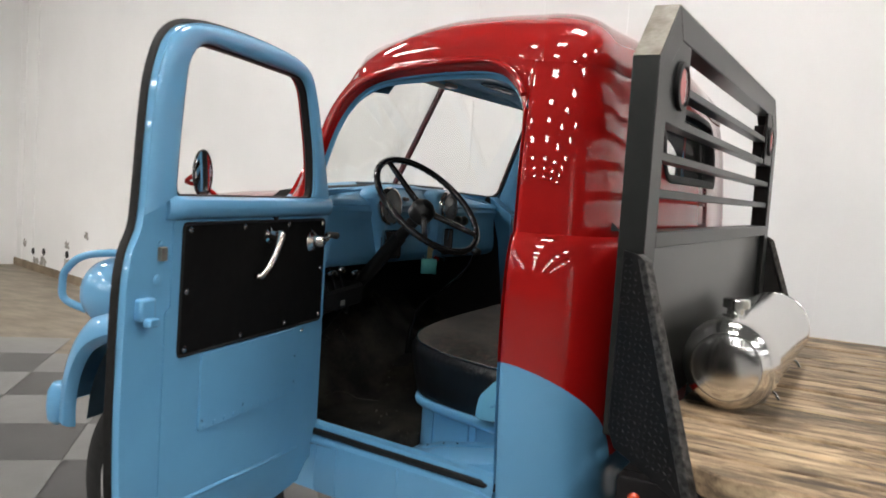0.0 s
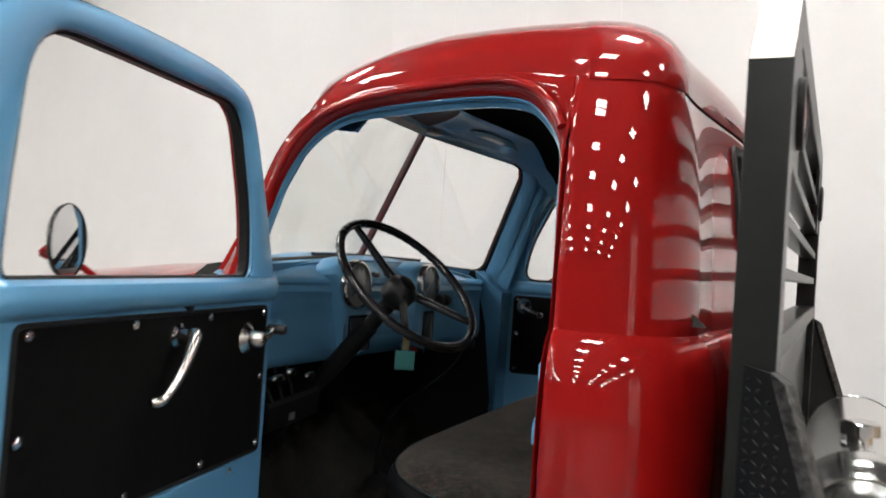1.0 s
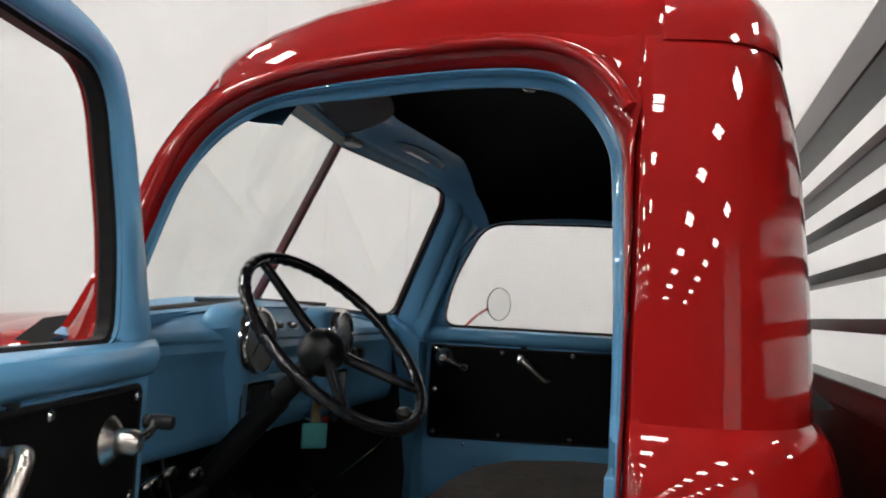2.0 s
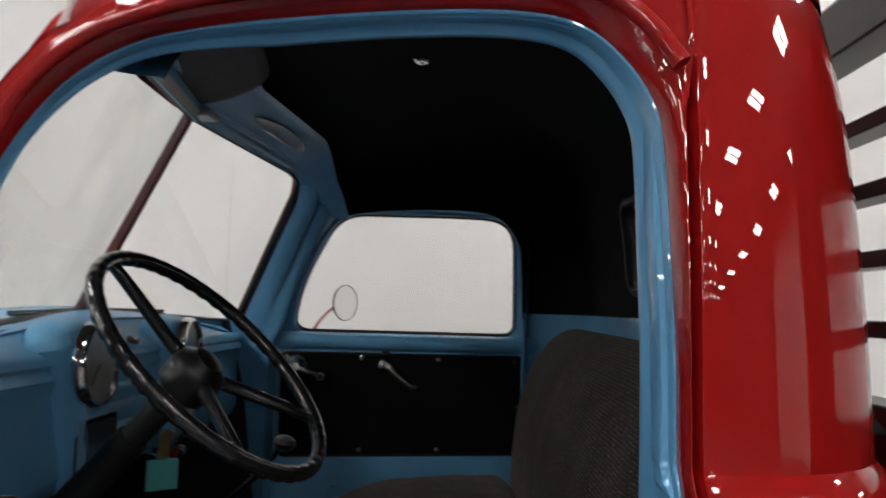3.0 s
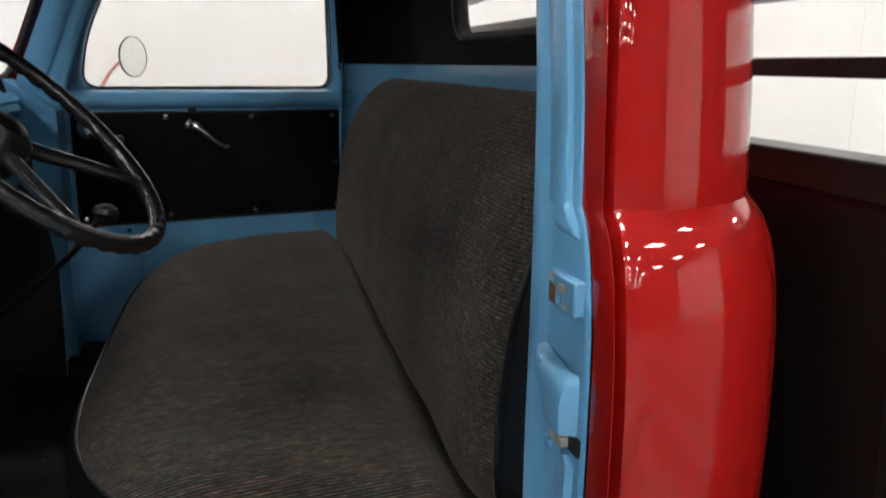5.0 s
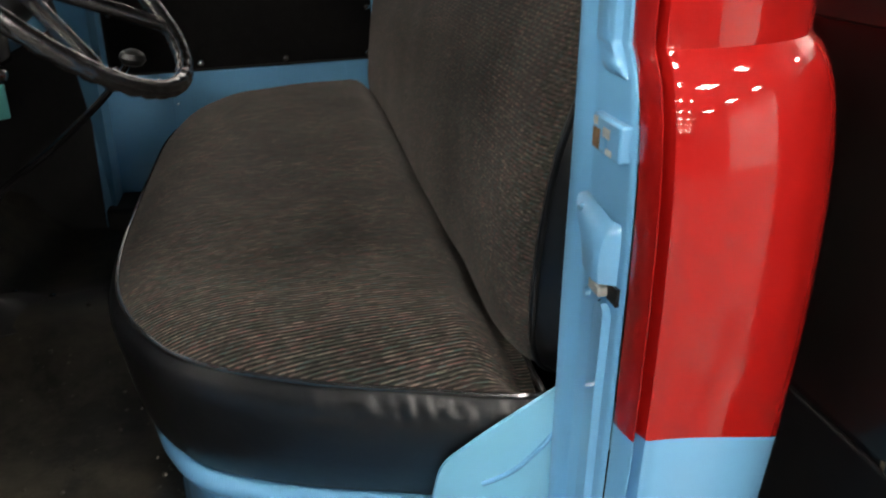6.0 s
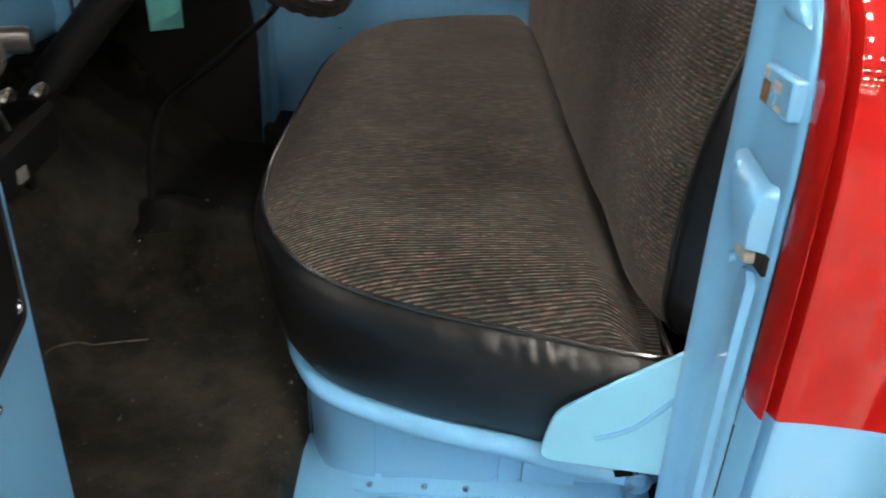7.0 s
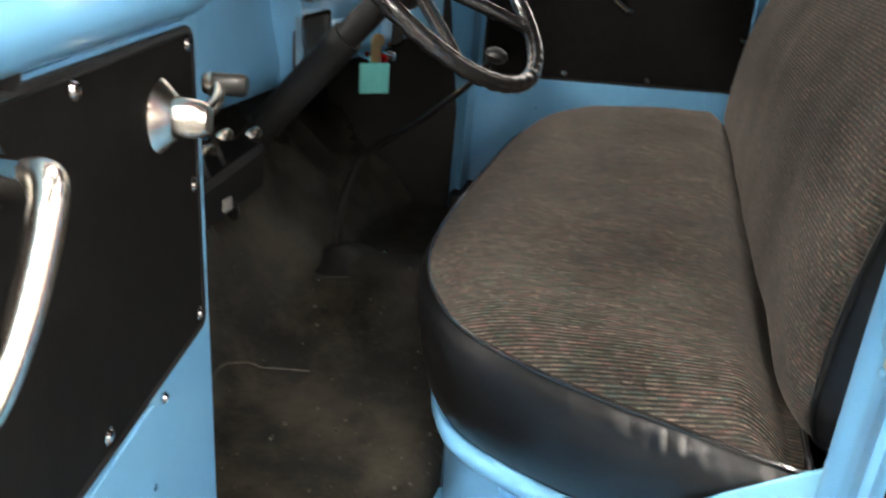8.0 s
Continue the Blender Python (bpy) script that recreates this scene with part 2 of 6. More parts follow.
def wood():
    m, t, p = nodes_of("weathered_bed_wood")
    co = t.nodes.new("ShaderNodeTexCoord")
    oi = t.nodes.new("ShaderNodeObjectInfo")
    add = t.nodes.new("ShaderNodeVectorMath")
    mul = t.nodes.new("ShaderNodeMath")
    mul.operation, mul.inputs[1].default_value = "MULTIPLY", 37.0
    t.links.new(oi.outputs["Random"], mul.inputs[0])
    t.links.new(co.outputs["Object"], add.inputs[0])
    t.links.new(mul.outputs[0], add.inputs[1])
    mp = t.nodes.new("ShaderNodeMapping")
    mp.inputs["Scale"].default_value = (4.2, 26, 26)
    t.links.new(add.outputs[0], mp.inputs[0])
    n = t.nodes.new("ShaderNodeTexNoise")
    n.inputs["Scale"].default_value, n.inputs["Detail"].default_value, n.inputs["Distortion"].default_value = 1.0, 9.0, 1.1
    t.links.new(mp.outputs[0], n.inputs["Vector"])
    r = t.nodes.new("ShaderNodeValToRGB")
    e = r.color_ramp.elements
    e[0].position, e[0].color = 0.30, (0.085, 0.058, 0.038, 1)
    e[1].position, e[1].color = 0.68, (0.66, 0.53, 0.36, 1)
    q = e.new(0.5)
    q.color = (0.44, 0.33, 0.215, 1)
    t.links.new(n.outputs["Fac"], r.inputs[0])
    n2 = t.nodes.new("ShaderNodeTexNoise")
    n2.inputs["Scale"].default_value, n2.inputs["Detail"].default_value, n2.inputs["Roughness"].default_value = 3.2, 8.0, 0.72
    mp2 = t.nodes.new("ShaderNodeMapping")
    mp2.inputs["Scale"].default_value = (1.0, 2.6, 1.0)
    t.links.new(add.outputs[0], mp2.inputs[0])
    t.links.new(mp2.outputs[0], n2.inputs["Vector"])
    r2 = t.nodes.new("ShaderNodeValToRGB")
    r2.color_ramp.elements[0].position, r2.color_ramp.elements[0].color = 0.40, (0.30, 0.285, 0.27, 1)
    r2.color_ramp.elements[1].position, r2.color_ramp.elements[1].color = 0.54, (1, 1, 1, 1)
    t.links.new(n2.outputs["Fac"], r2.inputs[0])
    mx = t.nodes.new("ShaderNodeMix")
    mx.data_type, mx.blend_type = "RGBA", "MULTIPLY"
    mx.inputs[0].default_value = 1.0
    t.links.new(r.outputs[0], mx.inputs[6])
    t.links.new(r2.outputs[0], mx.inputs[7])
    tint = t.nodes.new("ShaderNodeValToRGB")
    tint.color_ramp.elements[0].color, tint.color_ramp.elements[1].color = (0.62, 0.60, 0.58, 1), (1.15, 1.08, 0.98, 1)
    t.links.new(oi.outputs["Random"], tint.inputs[0])
    mx2 = t.nodes.new("ShaderNodeMix")
    mx2.data_type, mx2.blend_type = "RGBA", "MULTIPLY"
    mx2.inputs[0].default_value = 1.0
    t.links.new(mx.outputs[2], mx2.inputs[6])
    t.links.new(tint.outputs[0], mx2.inputs[7])
    t.links.new(mx2.outputs[2], p.inputs["Base Color"])
    p.inputs["Roughness"].default_value = 0.7
    bump(t, p, n.outputs["Fac"], 0.5, 0.003)
    return m


WOOD = wood()


def lamp_glow(name, strength, colour=(1.0, 0.975, 0.945)):
    m = bpy.data.materials.new(name)
    m.use_nodes = True
    t = m.node_tree
    t.nodes.clear()
    out, em = t.nodes.new("ShaderNodeOutputMaterial"), t.nodes.new("ShaderNodeEmission")
    em.inputs[0].default_value, em.inputs[1].default_value = (*colour, 1), strength
    t.links.new(em.outputs[0], out.inputs[0])
    return m


GLOW = lamp_glow("ceiling_panel_glow", PANEL_GLOW)


# ---- building helpers ----
def thing(name, base, label, category, group=""):
    return place(tagged(new(name), label, category, group), base)


def place(ob, base):
    ob.location = base
    return ob


def finish(bm, name, material, smooth=True):
    bmesh.ops.remove_doubles(bm, verts=bm.verts, dist=1e-5)
    bmesh.ops.recalc_face_normals(bm, faces=bm.faces)
    me = bpy.data.meshes.new(name)
    bm.to_mesh(me)
    bm.free()
    mats = material if isinstance(material, (list, tuple)) else [material]
    for m in mats:
        me.materials.append(m)
    if smooth:
        me.shade_smooth()
        me.set_sharp_from_angle(angle=radians(38))
    return me


def part(name, bm, material, parent, label="", bevel=0.0, segments=2, smooth=True):
    """One mesh, given in world coordinates, under a thing or a part."""
    ob = new(name, finish(bm, name, material, smooth))
    ob.parent = parent
    if parent is not None and parent.parent is None and parent.type == "EMPTY":
        ob.location = -Vector(parent.location)
    if bevel:
        mod = ob.modifiers.new("bevel", "BEVEL")
        mod.width, mod.segments, mod.limit_method, mod.angle_limit = bevel, segments, "ANGLE", radians(40)
        mod.harden_normals = False
    if label:
        ob["label"] = label
    return ob


def setting(name, bm, material, label="", smooth=False):
    return tagged(part(name, bm, material, None, label, smooth=smooth), kind="structure")


def box(bm, lo, hi, m=None):
    r = bmesh.ops.create_cube(bm, size=1.0)
    for v in r["verts"]:
        v.co = Vector([lo[i] + (v.co[i] + 0.5) * (hi[i] - lo[i]) for i in range(3)])
        if m is not None:
            v.co = m(v.co) if callable(m) else m @ v.co
    return r["verts"]


def box_bm(lo, hi, m=None):
    bm = bmesh.new()
    box(bm, lo, hi, m)
    return bm


def cyl(bm, p, q, r0, r1=None, n=24, caps=True):
    """A cylinder or cone from p to q."""
    r1 = r0 if r1 is None else r1
    p, q = Vector(p), Vector(q)
    turn = (q - p).to_track_quat("Z", "Y").to_matrix()
    rings = []
    for c, r in ((p, r0), (q, r1)):
        rings.append([bm.verts.new(c + turn @ Vector((r * math.cos(a), r * math.sin(a), 0))) for a in (2 * math.pi * k / n for k in range(n))])
    for k in range(n):
        bm.faces.new((rings[0][k], rings[0][(k + 1) % n], rings[1][(k + 1) % n], rings[1][k]))
    if caps:
        bm.faces.new(rings[0][::-1])
        bm.faces.new(rings[1])


def lathe(bm, origin, axis, profile, n=32):
    """Profile of (distance along the axis, radius) turned about it."""
    origin, turn = Vector(origin), Vector(axis).normalized().to_track_quat("Z", "Y").to_matrix()
    rings = []
    for d, r in profile:
        if r < 1e-6:
            rings.append([bm.verts.new(origin + turn @ Vector((0, 0, d)))] * n)
        else:
            rings.append([bm.verts.new(origin + turn @ Vector((r * math.cos(2 * math.pi * k / n), r * math.sin(2 * math.pi * k / n), d))) for k in range(n)])
    for a, b in zip(rings, rings[1:]):
        for k in range(n):
            vs = []
            for v in (a[k], a[(k + 1) % n], b[(k + 1) % n], b[k]):
                if v not in vs:
                    vs.append(v)
            if len(vs) > 2:
                bm.faces.new(vs)


def spline(pts, n=8, closed=False):
    """A smooth line through the points."""
    pts = [Vector(p) for p in pts]
    out, m = [], len(pts)
    for i in range(m if closed else m - 1):
        if closed:
            p0, p1, p2, p3 = (pts[(i + k) % m] for k in (-1, 0, 1, 2))
        else:
            p0, p1, p2, p3 = pts[max(i - 1, 0)], pts[i], pts[i + 1], pts[min(i + 2, m - 1)]
        for k in range(n):
            s = k / n
            out.append(0.5 * ((2 * p1) + (p2 - p0) * s + (2 * p0 - 5 * p1 + 4 * p2 - p3) * s * s + (3 * p1 - p0 - 3 * p2 + p3) * s ** 3))
    if not closed:
        out.append(pts[-1])
    return out


def tube(bm, pts, r, n=10, closed=False, caps=True):
    """A round bar along the points; r is a radius or a function of the step from 0 to 1."""
    pts = [Vector(p) for p in pts]
    m = len(pts)
    rings, side = [], None
    for i, p in enumerate(pts):
        a = pts[(i - 1) % m] if closed else pts[max(i - 1, 0)]
        b = pts[(i + 1) % m] if closed else pts[min(i + 1, m - 1)]
        d = (b - a).normalized()
        if side is None:
            side = d.orthogonal().normalized()
        side = (side - d * side.dot(d)).normalized()
        up = d.cross(side)
        rr = r(i / max(m - 1, 1)) if callable(r) else r
        rings.append([bm.verts.new(p + (side * math.cos(2 * math.pi * k / n) + up * math.sin(2 * math.pi * k / n)) * rr) for k in range(n)])
    for i in range(m if closed else m - 1):
        a, b = rings[i], rings[(i + 1) % m]
        off = 0
        if closed and i == m - 1:
            off = min(range(n), key=lambda o: (a[0].co - b[o].co).length)
        for k in range(n):
            bm.faces.new((a[k], a[(k + 1) % n], b[(k + 1 + off) % n], b[(k + off) % n]))
    if caps and not closed:
        bm.faces.new(rings[0][::-1])
        bm.faces.new(rings[-1])


def grid_sheet(bm, rows, closed=False, skip=None):
    """Quads over rows of points; skip(i, j) leaves a face out."""
    vs = [[bm.verts.new(p) for p in row] for row in rows]
    n = len(vs[0])
    for i in range(len(vs) - 1):
        for j in range(n if closed else n - 1):
            if skip and skip(i, j):
                continue
            bm.faces.new((vs[i][j], vs[i][(j + 1) % n], vs[i + 1][(j + 1) % n], vs[i + 1][j]))
    return vs


def plate(outer, holes, depth, where):
    """A flat piece with holes: loops of (u, z), pushed from 0 to depth by where(u, v, z)."""
    bm = bmesh.new()
    loops = []
    for loop in (outer, *holes):
        loops.append([bm.verts.new((u, 0, z)) for u, z in loop])
    edges = []
    for lp in loops:
        for k in range(len(lp)):
            edges.append(bm.edges.new((lp[k], lp[(k + 1) % len(lp)])))
    bmesh.ops.triangle_fill(bm, edges=edges, use_beauty=True, use_dissolve=False)
    faces = list(bm.faces)
    back = {}
    for lp in loops:
        for v in lp:
            back[v] = bm.verts.new((v.co.x, depth, v.co.z))
    for f in faces:
        bm.faces.new([back[v] for v in reversed(f.verts)])
    for lp in loops:
        for k in range(len(lp)):
            a, b = lp[k], lp[(k + 1) % len(lp)]
            bm.faces.new((a, b, back[b], back[a]))
    for v in bm.verts:
        v.co = Vector(where(*v.co))
    return bm


def ring_sweep(bm, loop, profile, where, closed=True):
    """A profile of (inward offset, v) carried along a loop of (u, z)."""
    m = len(loop)
    rows = []
    for i in range(m):
        a = loop[(i - 1) % m] if closed else loop[max(i - 1, 0)]
        b = loop[(i + 1) % m] if closed else loop[min(i + 1, m - 1)]
        d = Vector((b[0] - a[0], b[1] - a[1])).normalized()
        nrm = Vector((-d.y, d.x))
        rows.append([Vector(where(loop[i][0] + nrm.x * o, v, loop[i][1] + nrm.y * o)) for o, v in profile])
    if closed:
        rows.append(rows[0])
    grid_sheet(bm, rows)


def rounded(loop, r, n=5):
    """A loop of (u, z) corners with its corners rounded; r is one radius or one for each corner."""
    out, m = [], len(loop)
    for i in range(m):
        p = Vector(loop[i])
        a, b = Vector(loop[i - 1]), Vector(loop[(i + 1) % m])
        rr = r[i] if isinstance(r, (list, tuple)) else r
        ra, rb = min(rr, (a - p).length * 0.49), min(rr, (b - p).length * 0.49)
        s, e = p + (a - p).normalized() * ra, p + (b - p).normalized() * rb
        for k in range(n + 1):
            q = k / n
            out.append(tuple(s * (1 - q) ** 2 + p * 2 * q * (1 - q) + e * q * q))
    return out


def screw(parent, at, axis, r=0.006):
    bm = bmesh.new()
    lathe(bm, at, axis, [(-0.001, r * 1.25), (0.0008, r * 1.25), (0.001, r), (0.003, r * 0.75), (0.0042, 0.0)], 12)
    part("screw", bm, CHROME, parent)


# ---- the showroom ----
def build_room():
    bm = box_bm((-24, -44, -0.3), (14, 8, -0.012))
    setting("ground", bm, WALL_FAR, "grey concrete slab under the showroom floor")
    # back wall, then the slanting wall that runs off to the front
    bm = box_bm((-2.2, 3.10, -0.012), (12, 3.35, 5.4))
    setting("wall_north", bm, WALL, "white smooth showroom wall of wide panels")
    a, b = Vector((-2.2, 3.10, 0)), Vector((-10.6, 5.55, 0))
    d = (b - a).normalized()
    nrm = Vector((-d.y, d.x, 0)) * -1
    ln = (b - a).length
    to = lambda p: a + d * p.x + nrm * p.y + Vector((0, 0, p.z))
    setting("wall_west", box_bm((0, 0, -0.012), (ln, 0.25, 5.4), to), WALL, "white smooth showroom wall of wide panels, scuffed low down")
    setting("wall_corner", box_bm((ln - 0.2, -3.0, -0.012), (ln + 0.1, 0, 5.4), to), WALL, "white showroom wall return")
    setting("wall_south", box_bm((-24, -44.3, -0.012), (14, -44, 5.4)), WALL_FAR, "unseen dark grey far wall of the showroom")
    # unseen; its white length sets the pale band reflected in the red cab
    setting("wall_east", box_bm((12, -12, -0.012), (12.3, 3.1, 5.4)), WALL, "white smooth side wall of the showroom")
    setting("wall_southeast", box_bm((12, -44, -0.012), (12.3, -12, 5.4)), WALL_FAR, "unseen dark grey side wall of the showroom")
    setting("wall_far_west", box_bm((-24.3, -44, -0.012), (-24, 8, 5.4)), WALL_FAR, "unseen dark grey side wall of the showroom")
    setting("ceiling", box_bm((-24.3, -44.3, 5.4), (14, 8, 5.6)), CEIL, "unseen dark showroom ceiling")
    # joints between the wall panels: thin upright cover strips
    for k, (x, w) in enumerate(((-1.77, 0.004), (-1.30, 0.005), (-0.76, 0.020), (0.45, 0.004), (1.65, 0.004), (2.9, 0.005))):
        bm = box_bm((x - w, 3.097, 0.0), (x + w, 3.10, 5.39))
        setting("trim", bm, WALL, "white upright joint strip on the wall")
    for u, w in ((ln - 0.9, 0.05), (ln - 0.45, 0.012)):
        setting("trim", box_bm((u - w, -0.012, 0.0), (u + w, 0, 5.39), to), WALL, "white upright joint strip on the wall")
    # black outlet holes low on the slanting wall
    for u, z in ((7.81, 0.26), (7.39, 0.29), (6.54, 0.34)):
        bm = bmesh.new()
        p = to(Vector((u, -0.003, z)))
        lathe(bm, p, -nrm, [(-0.02, 0.05), (0.006, 0.05), (0.012, 0.03), (0.012, 0)], 16)
        ob = part("wall_socket", bm, RUBBER, None)
        tagged(ob, "small black round socket cover low on the white wall", "socket", "wall sockets")
    # soot marks and scuffs on the white wall
    soot = simple("soot_mark", (0.20, 0.185, 0.165), (0.42, 0.40, 0.37), 14, 0.8)
    rnd = random.Random(12)
    for u, z, r in ((6.50, 0.22, 0.10), (6.56, 0.46, 0.06), (5.92, 0.64, 0.05), (8.17, 0.34, 0.06), (7.42, 0.16, 0.09), (7.75, 0.12, 0.10), (5.4, 0.20, 0.08)):
        bm = bmesh.new()
        ring = []
        for k in range(18):
            q = r * (0.55 + 0.75 * rnd.random())
            ring.append(bm.verts.new(to(Vector((u + 1.4 * q * math.cos(k * math.pi / 9), -0.0035, z + q * math.sin(k * math.pi / 9))))))
        bm.faces.new(ring)
        part("scuff", bm, soot, bpy.data.objects["wall_west"], smooth=False)
    bm = box_bm((0.0, -0.03, -0.004), (ln - 0.2, -0.002, 0.10), to)
    setting("baseboard", bm, simple("worn_base_board", (0.26, 0.20, 0.13), (0.16, 0.12, 0.08), 4, 0.7), "worn brown base board along the white wall")
    # the brown-stained border of the floor along the slanting wall
    t1 = Vector((0.665, -0.747, 0))
    t2 = Vector((0.747, 0.665, 0))
    o = Vector((-4.913, 2.233, 0))
    bm = box_bm((-24, -44, -0.012), (12, 8, -0.004))
    setting("floor", bm, WOODFLOOR, "brown stained worn concrete showroom floor")
    return o, t1, t2


TILE_O, TILE_A, TILE_B = build_room()


def build_ceiling_lights():
    first = None
    for j in range(9):
        for i in range(8):
            x, y = 9.3 - 4.5 * i, 1.4 - 3.25 * j
            if first is not None:
                copy_thing(first, pose(x, y, 5.39))
                continue
            first = thing("ceiling_light", (x, y, 5.39), "long white ceiling light with two glowing panels", "lamp", "showroom ceiling lights")
            part("housing", box_bm((x - 0.48, y - 0.42, 5.34), (x + 0.48, y + 0.42, 5.39)), WALL, first)
            for y0 in (y - 0.38, y + 0.05):
                bm = box_bm((x - 0.43, y0, 5.33), (x + 0.43, y0 + 0.33, 5.339))
                part("diffuser", bm, GLOW, first, "glowing white diffuser")


build_ceiling_lights()

# ---- the truck ----
truck = thing("flatbed_truck", (-0.3, YC, 0.0), "vintage red and light blue flatbed truck, driver's door open", "truck")

OFF_LOW = [(0.60, -0.005), (0.88, 0.020), (0.97, 0.029), (1.10, 0.036), (1.20, 0.038), (1.27, 0.0365), (1.315, 0.033), (1.35, 0.0275), (1.372, 0.0215), (1.388, 0.0145), (1.397, 0.008), (1.402, 0.003), (1.405, 0.0005)]
OFF_HIGH = [(1.405, 0.0), (1.5, -0.004), (1.6, -0.011), (1.715, -0.023), (1.80, -0.040), (1.83, -0.050), (1.857, -0.062)]


def smooth_step(table, z):
    """A smooth line through the table's pairs."""
    n = len(table)
    k = max(i for i in range(n - 1) if i == 0 or table[i][0] <= z)
    slope = lambda i: (table[min(i + 1, n - 1)][1] - table[max(i - 1, 0)][1]) / (table[min(i + 1, n - 1)][0] - table[max(i - 1, 0)][0])
    (a, p), (b, q) = table[k], table[k + 1]
    h = b - a
    u = min(1.0, max(0.0, (z - a) / h))
    return p * (1 + 2 * u) * (1 - u) ** 2 + slope(k) * h * u * (1 - u) ** 2 + q * u * u * (3 - 2 * u) + slope(k + 1) * h * u * u * (u - 1)


def off(z):
    """How far the body stands out at a height; a crisp shoulder runs round it at the waist."""
    return smooth_step(OFF_HIGH, z) if z >= 1.405 else smooth_step(OFF_LOW, z)


def yskin(x, z):
    """The outer skin of the near side."""
    return -0.055 - off(z) + 0.12 * max(0.0, -x)


def near_side(x, v, z):
    return (x, yskin(x, z) + v, z)


def far_side(x, v, z):
    return (x, 2 * YC - yskin(x, z) - v, z)


OPENING = [(-0.735, 0.785), (-0.005, 0.785), (-0.005, 0.95), (-0.005, 1.09), (-0.005, 1.20), (-0.004, 1.30), (-0.004, 1.345), (-0.004, 1.372), (-0.004, 1.39), (-0.004, 1.405), (-0.004, 1.42), (-0.005, 1.5), (-0.008, 1.57), (-0.013, 1.67), (-0.021, 1.712), (-0.046, 1.754),
           (-0.082, 1.786), (-0.132, 1.800), (-0.21, 1.804), (-0.32, 1.801), (-0.43, 1.792), (-0.51, 1.775), (-0.575, 1.735), (-0.628, 1.665), (-0.662, 1.583),
           (-0.692, 1.50), (-0.717, 1.42), (-0.732, 1.36), (-0.735, 1.25), (-0.735, 1.09)]
SIDE_RIM = [(-0.80, 0.62), (0.0015, 0.62), (0.0015, 1.715), (0.0085, 1.755), (0.0085, 1.824), (-0.03, 1.828), (-0.08, 1.838), (-0.14, 1.845), (-0.21, 1.847), (-0.32, 1.844), (-0.43, 1.836), (-0.52, 1.815), (-0.59, 1.775), (-0.645, 1.70),
            (-0.685, 1.60), (-0.715, 1.52), (-0.745, 1.44), (-0.79, 1.39), (-0.80, 1.36)]


def dense(loop, step=0.04):
    out = []
    for i, p in enumerate(loop):
        q = loop[(i + 1) % len(loop)]
        m = max(1, int(math.dist(p, q) / step))
        out += [(p[0] + (q[0] - p[0]) * k / m, p[1] + (q[1] - p[1]) * k / m) for k in range(m)]
    return out


def to_rim(p, d):
    """How far from p along d the outer edge of the side lies."""
    best = 1.0
    for k, a in enumerate(SIDE_RIM):
        b = SIDE_RIM[(k + 1) % len(SIDE_RIM)]
        ex, ez = b[0] - a[0], b[1] - a[1]
        den = d[0] * ez - d[1] * ex
        if abs(den) < 1e-9:
            continue
        t = ((a[0] - p[0]) * ez - (a[1] - p[1]) * ex) / den
        s = ((a[0] - p[0]) * d[1] - (a[1] - p[1]) * d[0]) / den
        if t > 0 and -1e-6 <= s <= 1 + 1e-6:
            best = min(best, t)
    return best


EDGE_LOW = [(-0.735, 1.02 - 0.0683 * k) for k in range(3)] + [(-0.735 + 0.730 * k / 11, 0.785) for k in range(11)]
EDGE = [(p.x, p.y) for p in spline([Vector((x, z, 0)) for x, z in OPENING[1:]], 4)] + EDGE_LOW


def outward():
    m = len(EDGE)
    dirs = []
    for i, p in enumerate(EDGE):
        a, b = EDGE[(i - 2) % m], EDGE[(i + 2) % m]
        d = Vector((b[0] - a[0], b[1] - a[1])).normalized()
        dirs.append(Vector((d.y, -d.x)))
    for _ in range(3):
        dirs = [(dirs[i - 1] + dirs[i] * 2 + dirs[(i + 1) % m]).normalized() for i in range(m)]
    return dirs


EDGE_OUT = outward()


def split_paint(bm, z=1.09):
    bmesh.ops.bisect_plane(bm, geom=bm.verts[:] + bm.edges[:] + bm.faces[:], plane_co=(0, 0, z), plane_no=(0, 0, 1))
    for f in bm.faces:
        f.material_index = 1 if f.calc_center_median().z < z else 0


def flat(where):
    """As where, with the swell of the lower body fading out inwards."""
    def w(x, v, z):
        s = min(1.0, max(0.0, (v - 0.02) / 0.075))
        p = Vector(where(x, v, z))
        q = Vector(where(x, v, 1.41))
        return (p.x, p.y * (1 - s) + q.y * s, z)
    return w


def side_ring(where, steps, slim=False):
    """Rings round the opening: (share of the way to the rim, v)."""
    bm = bmesh.new()
    rows = []
    for p, d in zip(EDGE, EDGE_OUT):
        ln = to_rim(p, d)
        f = min(1.0, max(0.0, (p[0] + 0.62) / 0.24)) if p[1] > 1.0 else (0.0 if p[0] < -0.70 or p[1] < 0.80 and p[0] < -0.02 else 1.0)
        f = 0.30 if slim else 0.30 + 0.70 * f
        rear = d.x > 0.5 and 0.80 < p[1] < 1.70
        rows.append([Vector(where(p[0] + d.x * (o * f if o < 0 else ln * o), (v if rear or o < 0.8 else 0.0) if v < 0.03 else 0.03 + (v - 0.03) * f, p[1] + d.y * (o * f if o < 0 else ln * o))) for o, v in steps])
    rows.append(rows[0])
    grid_sheet(bm, rows)
    return bm


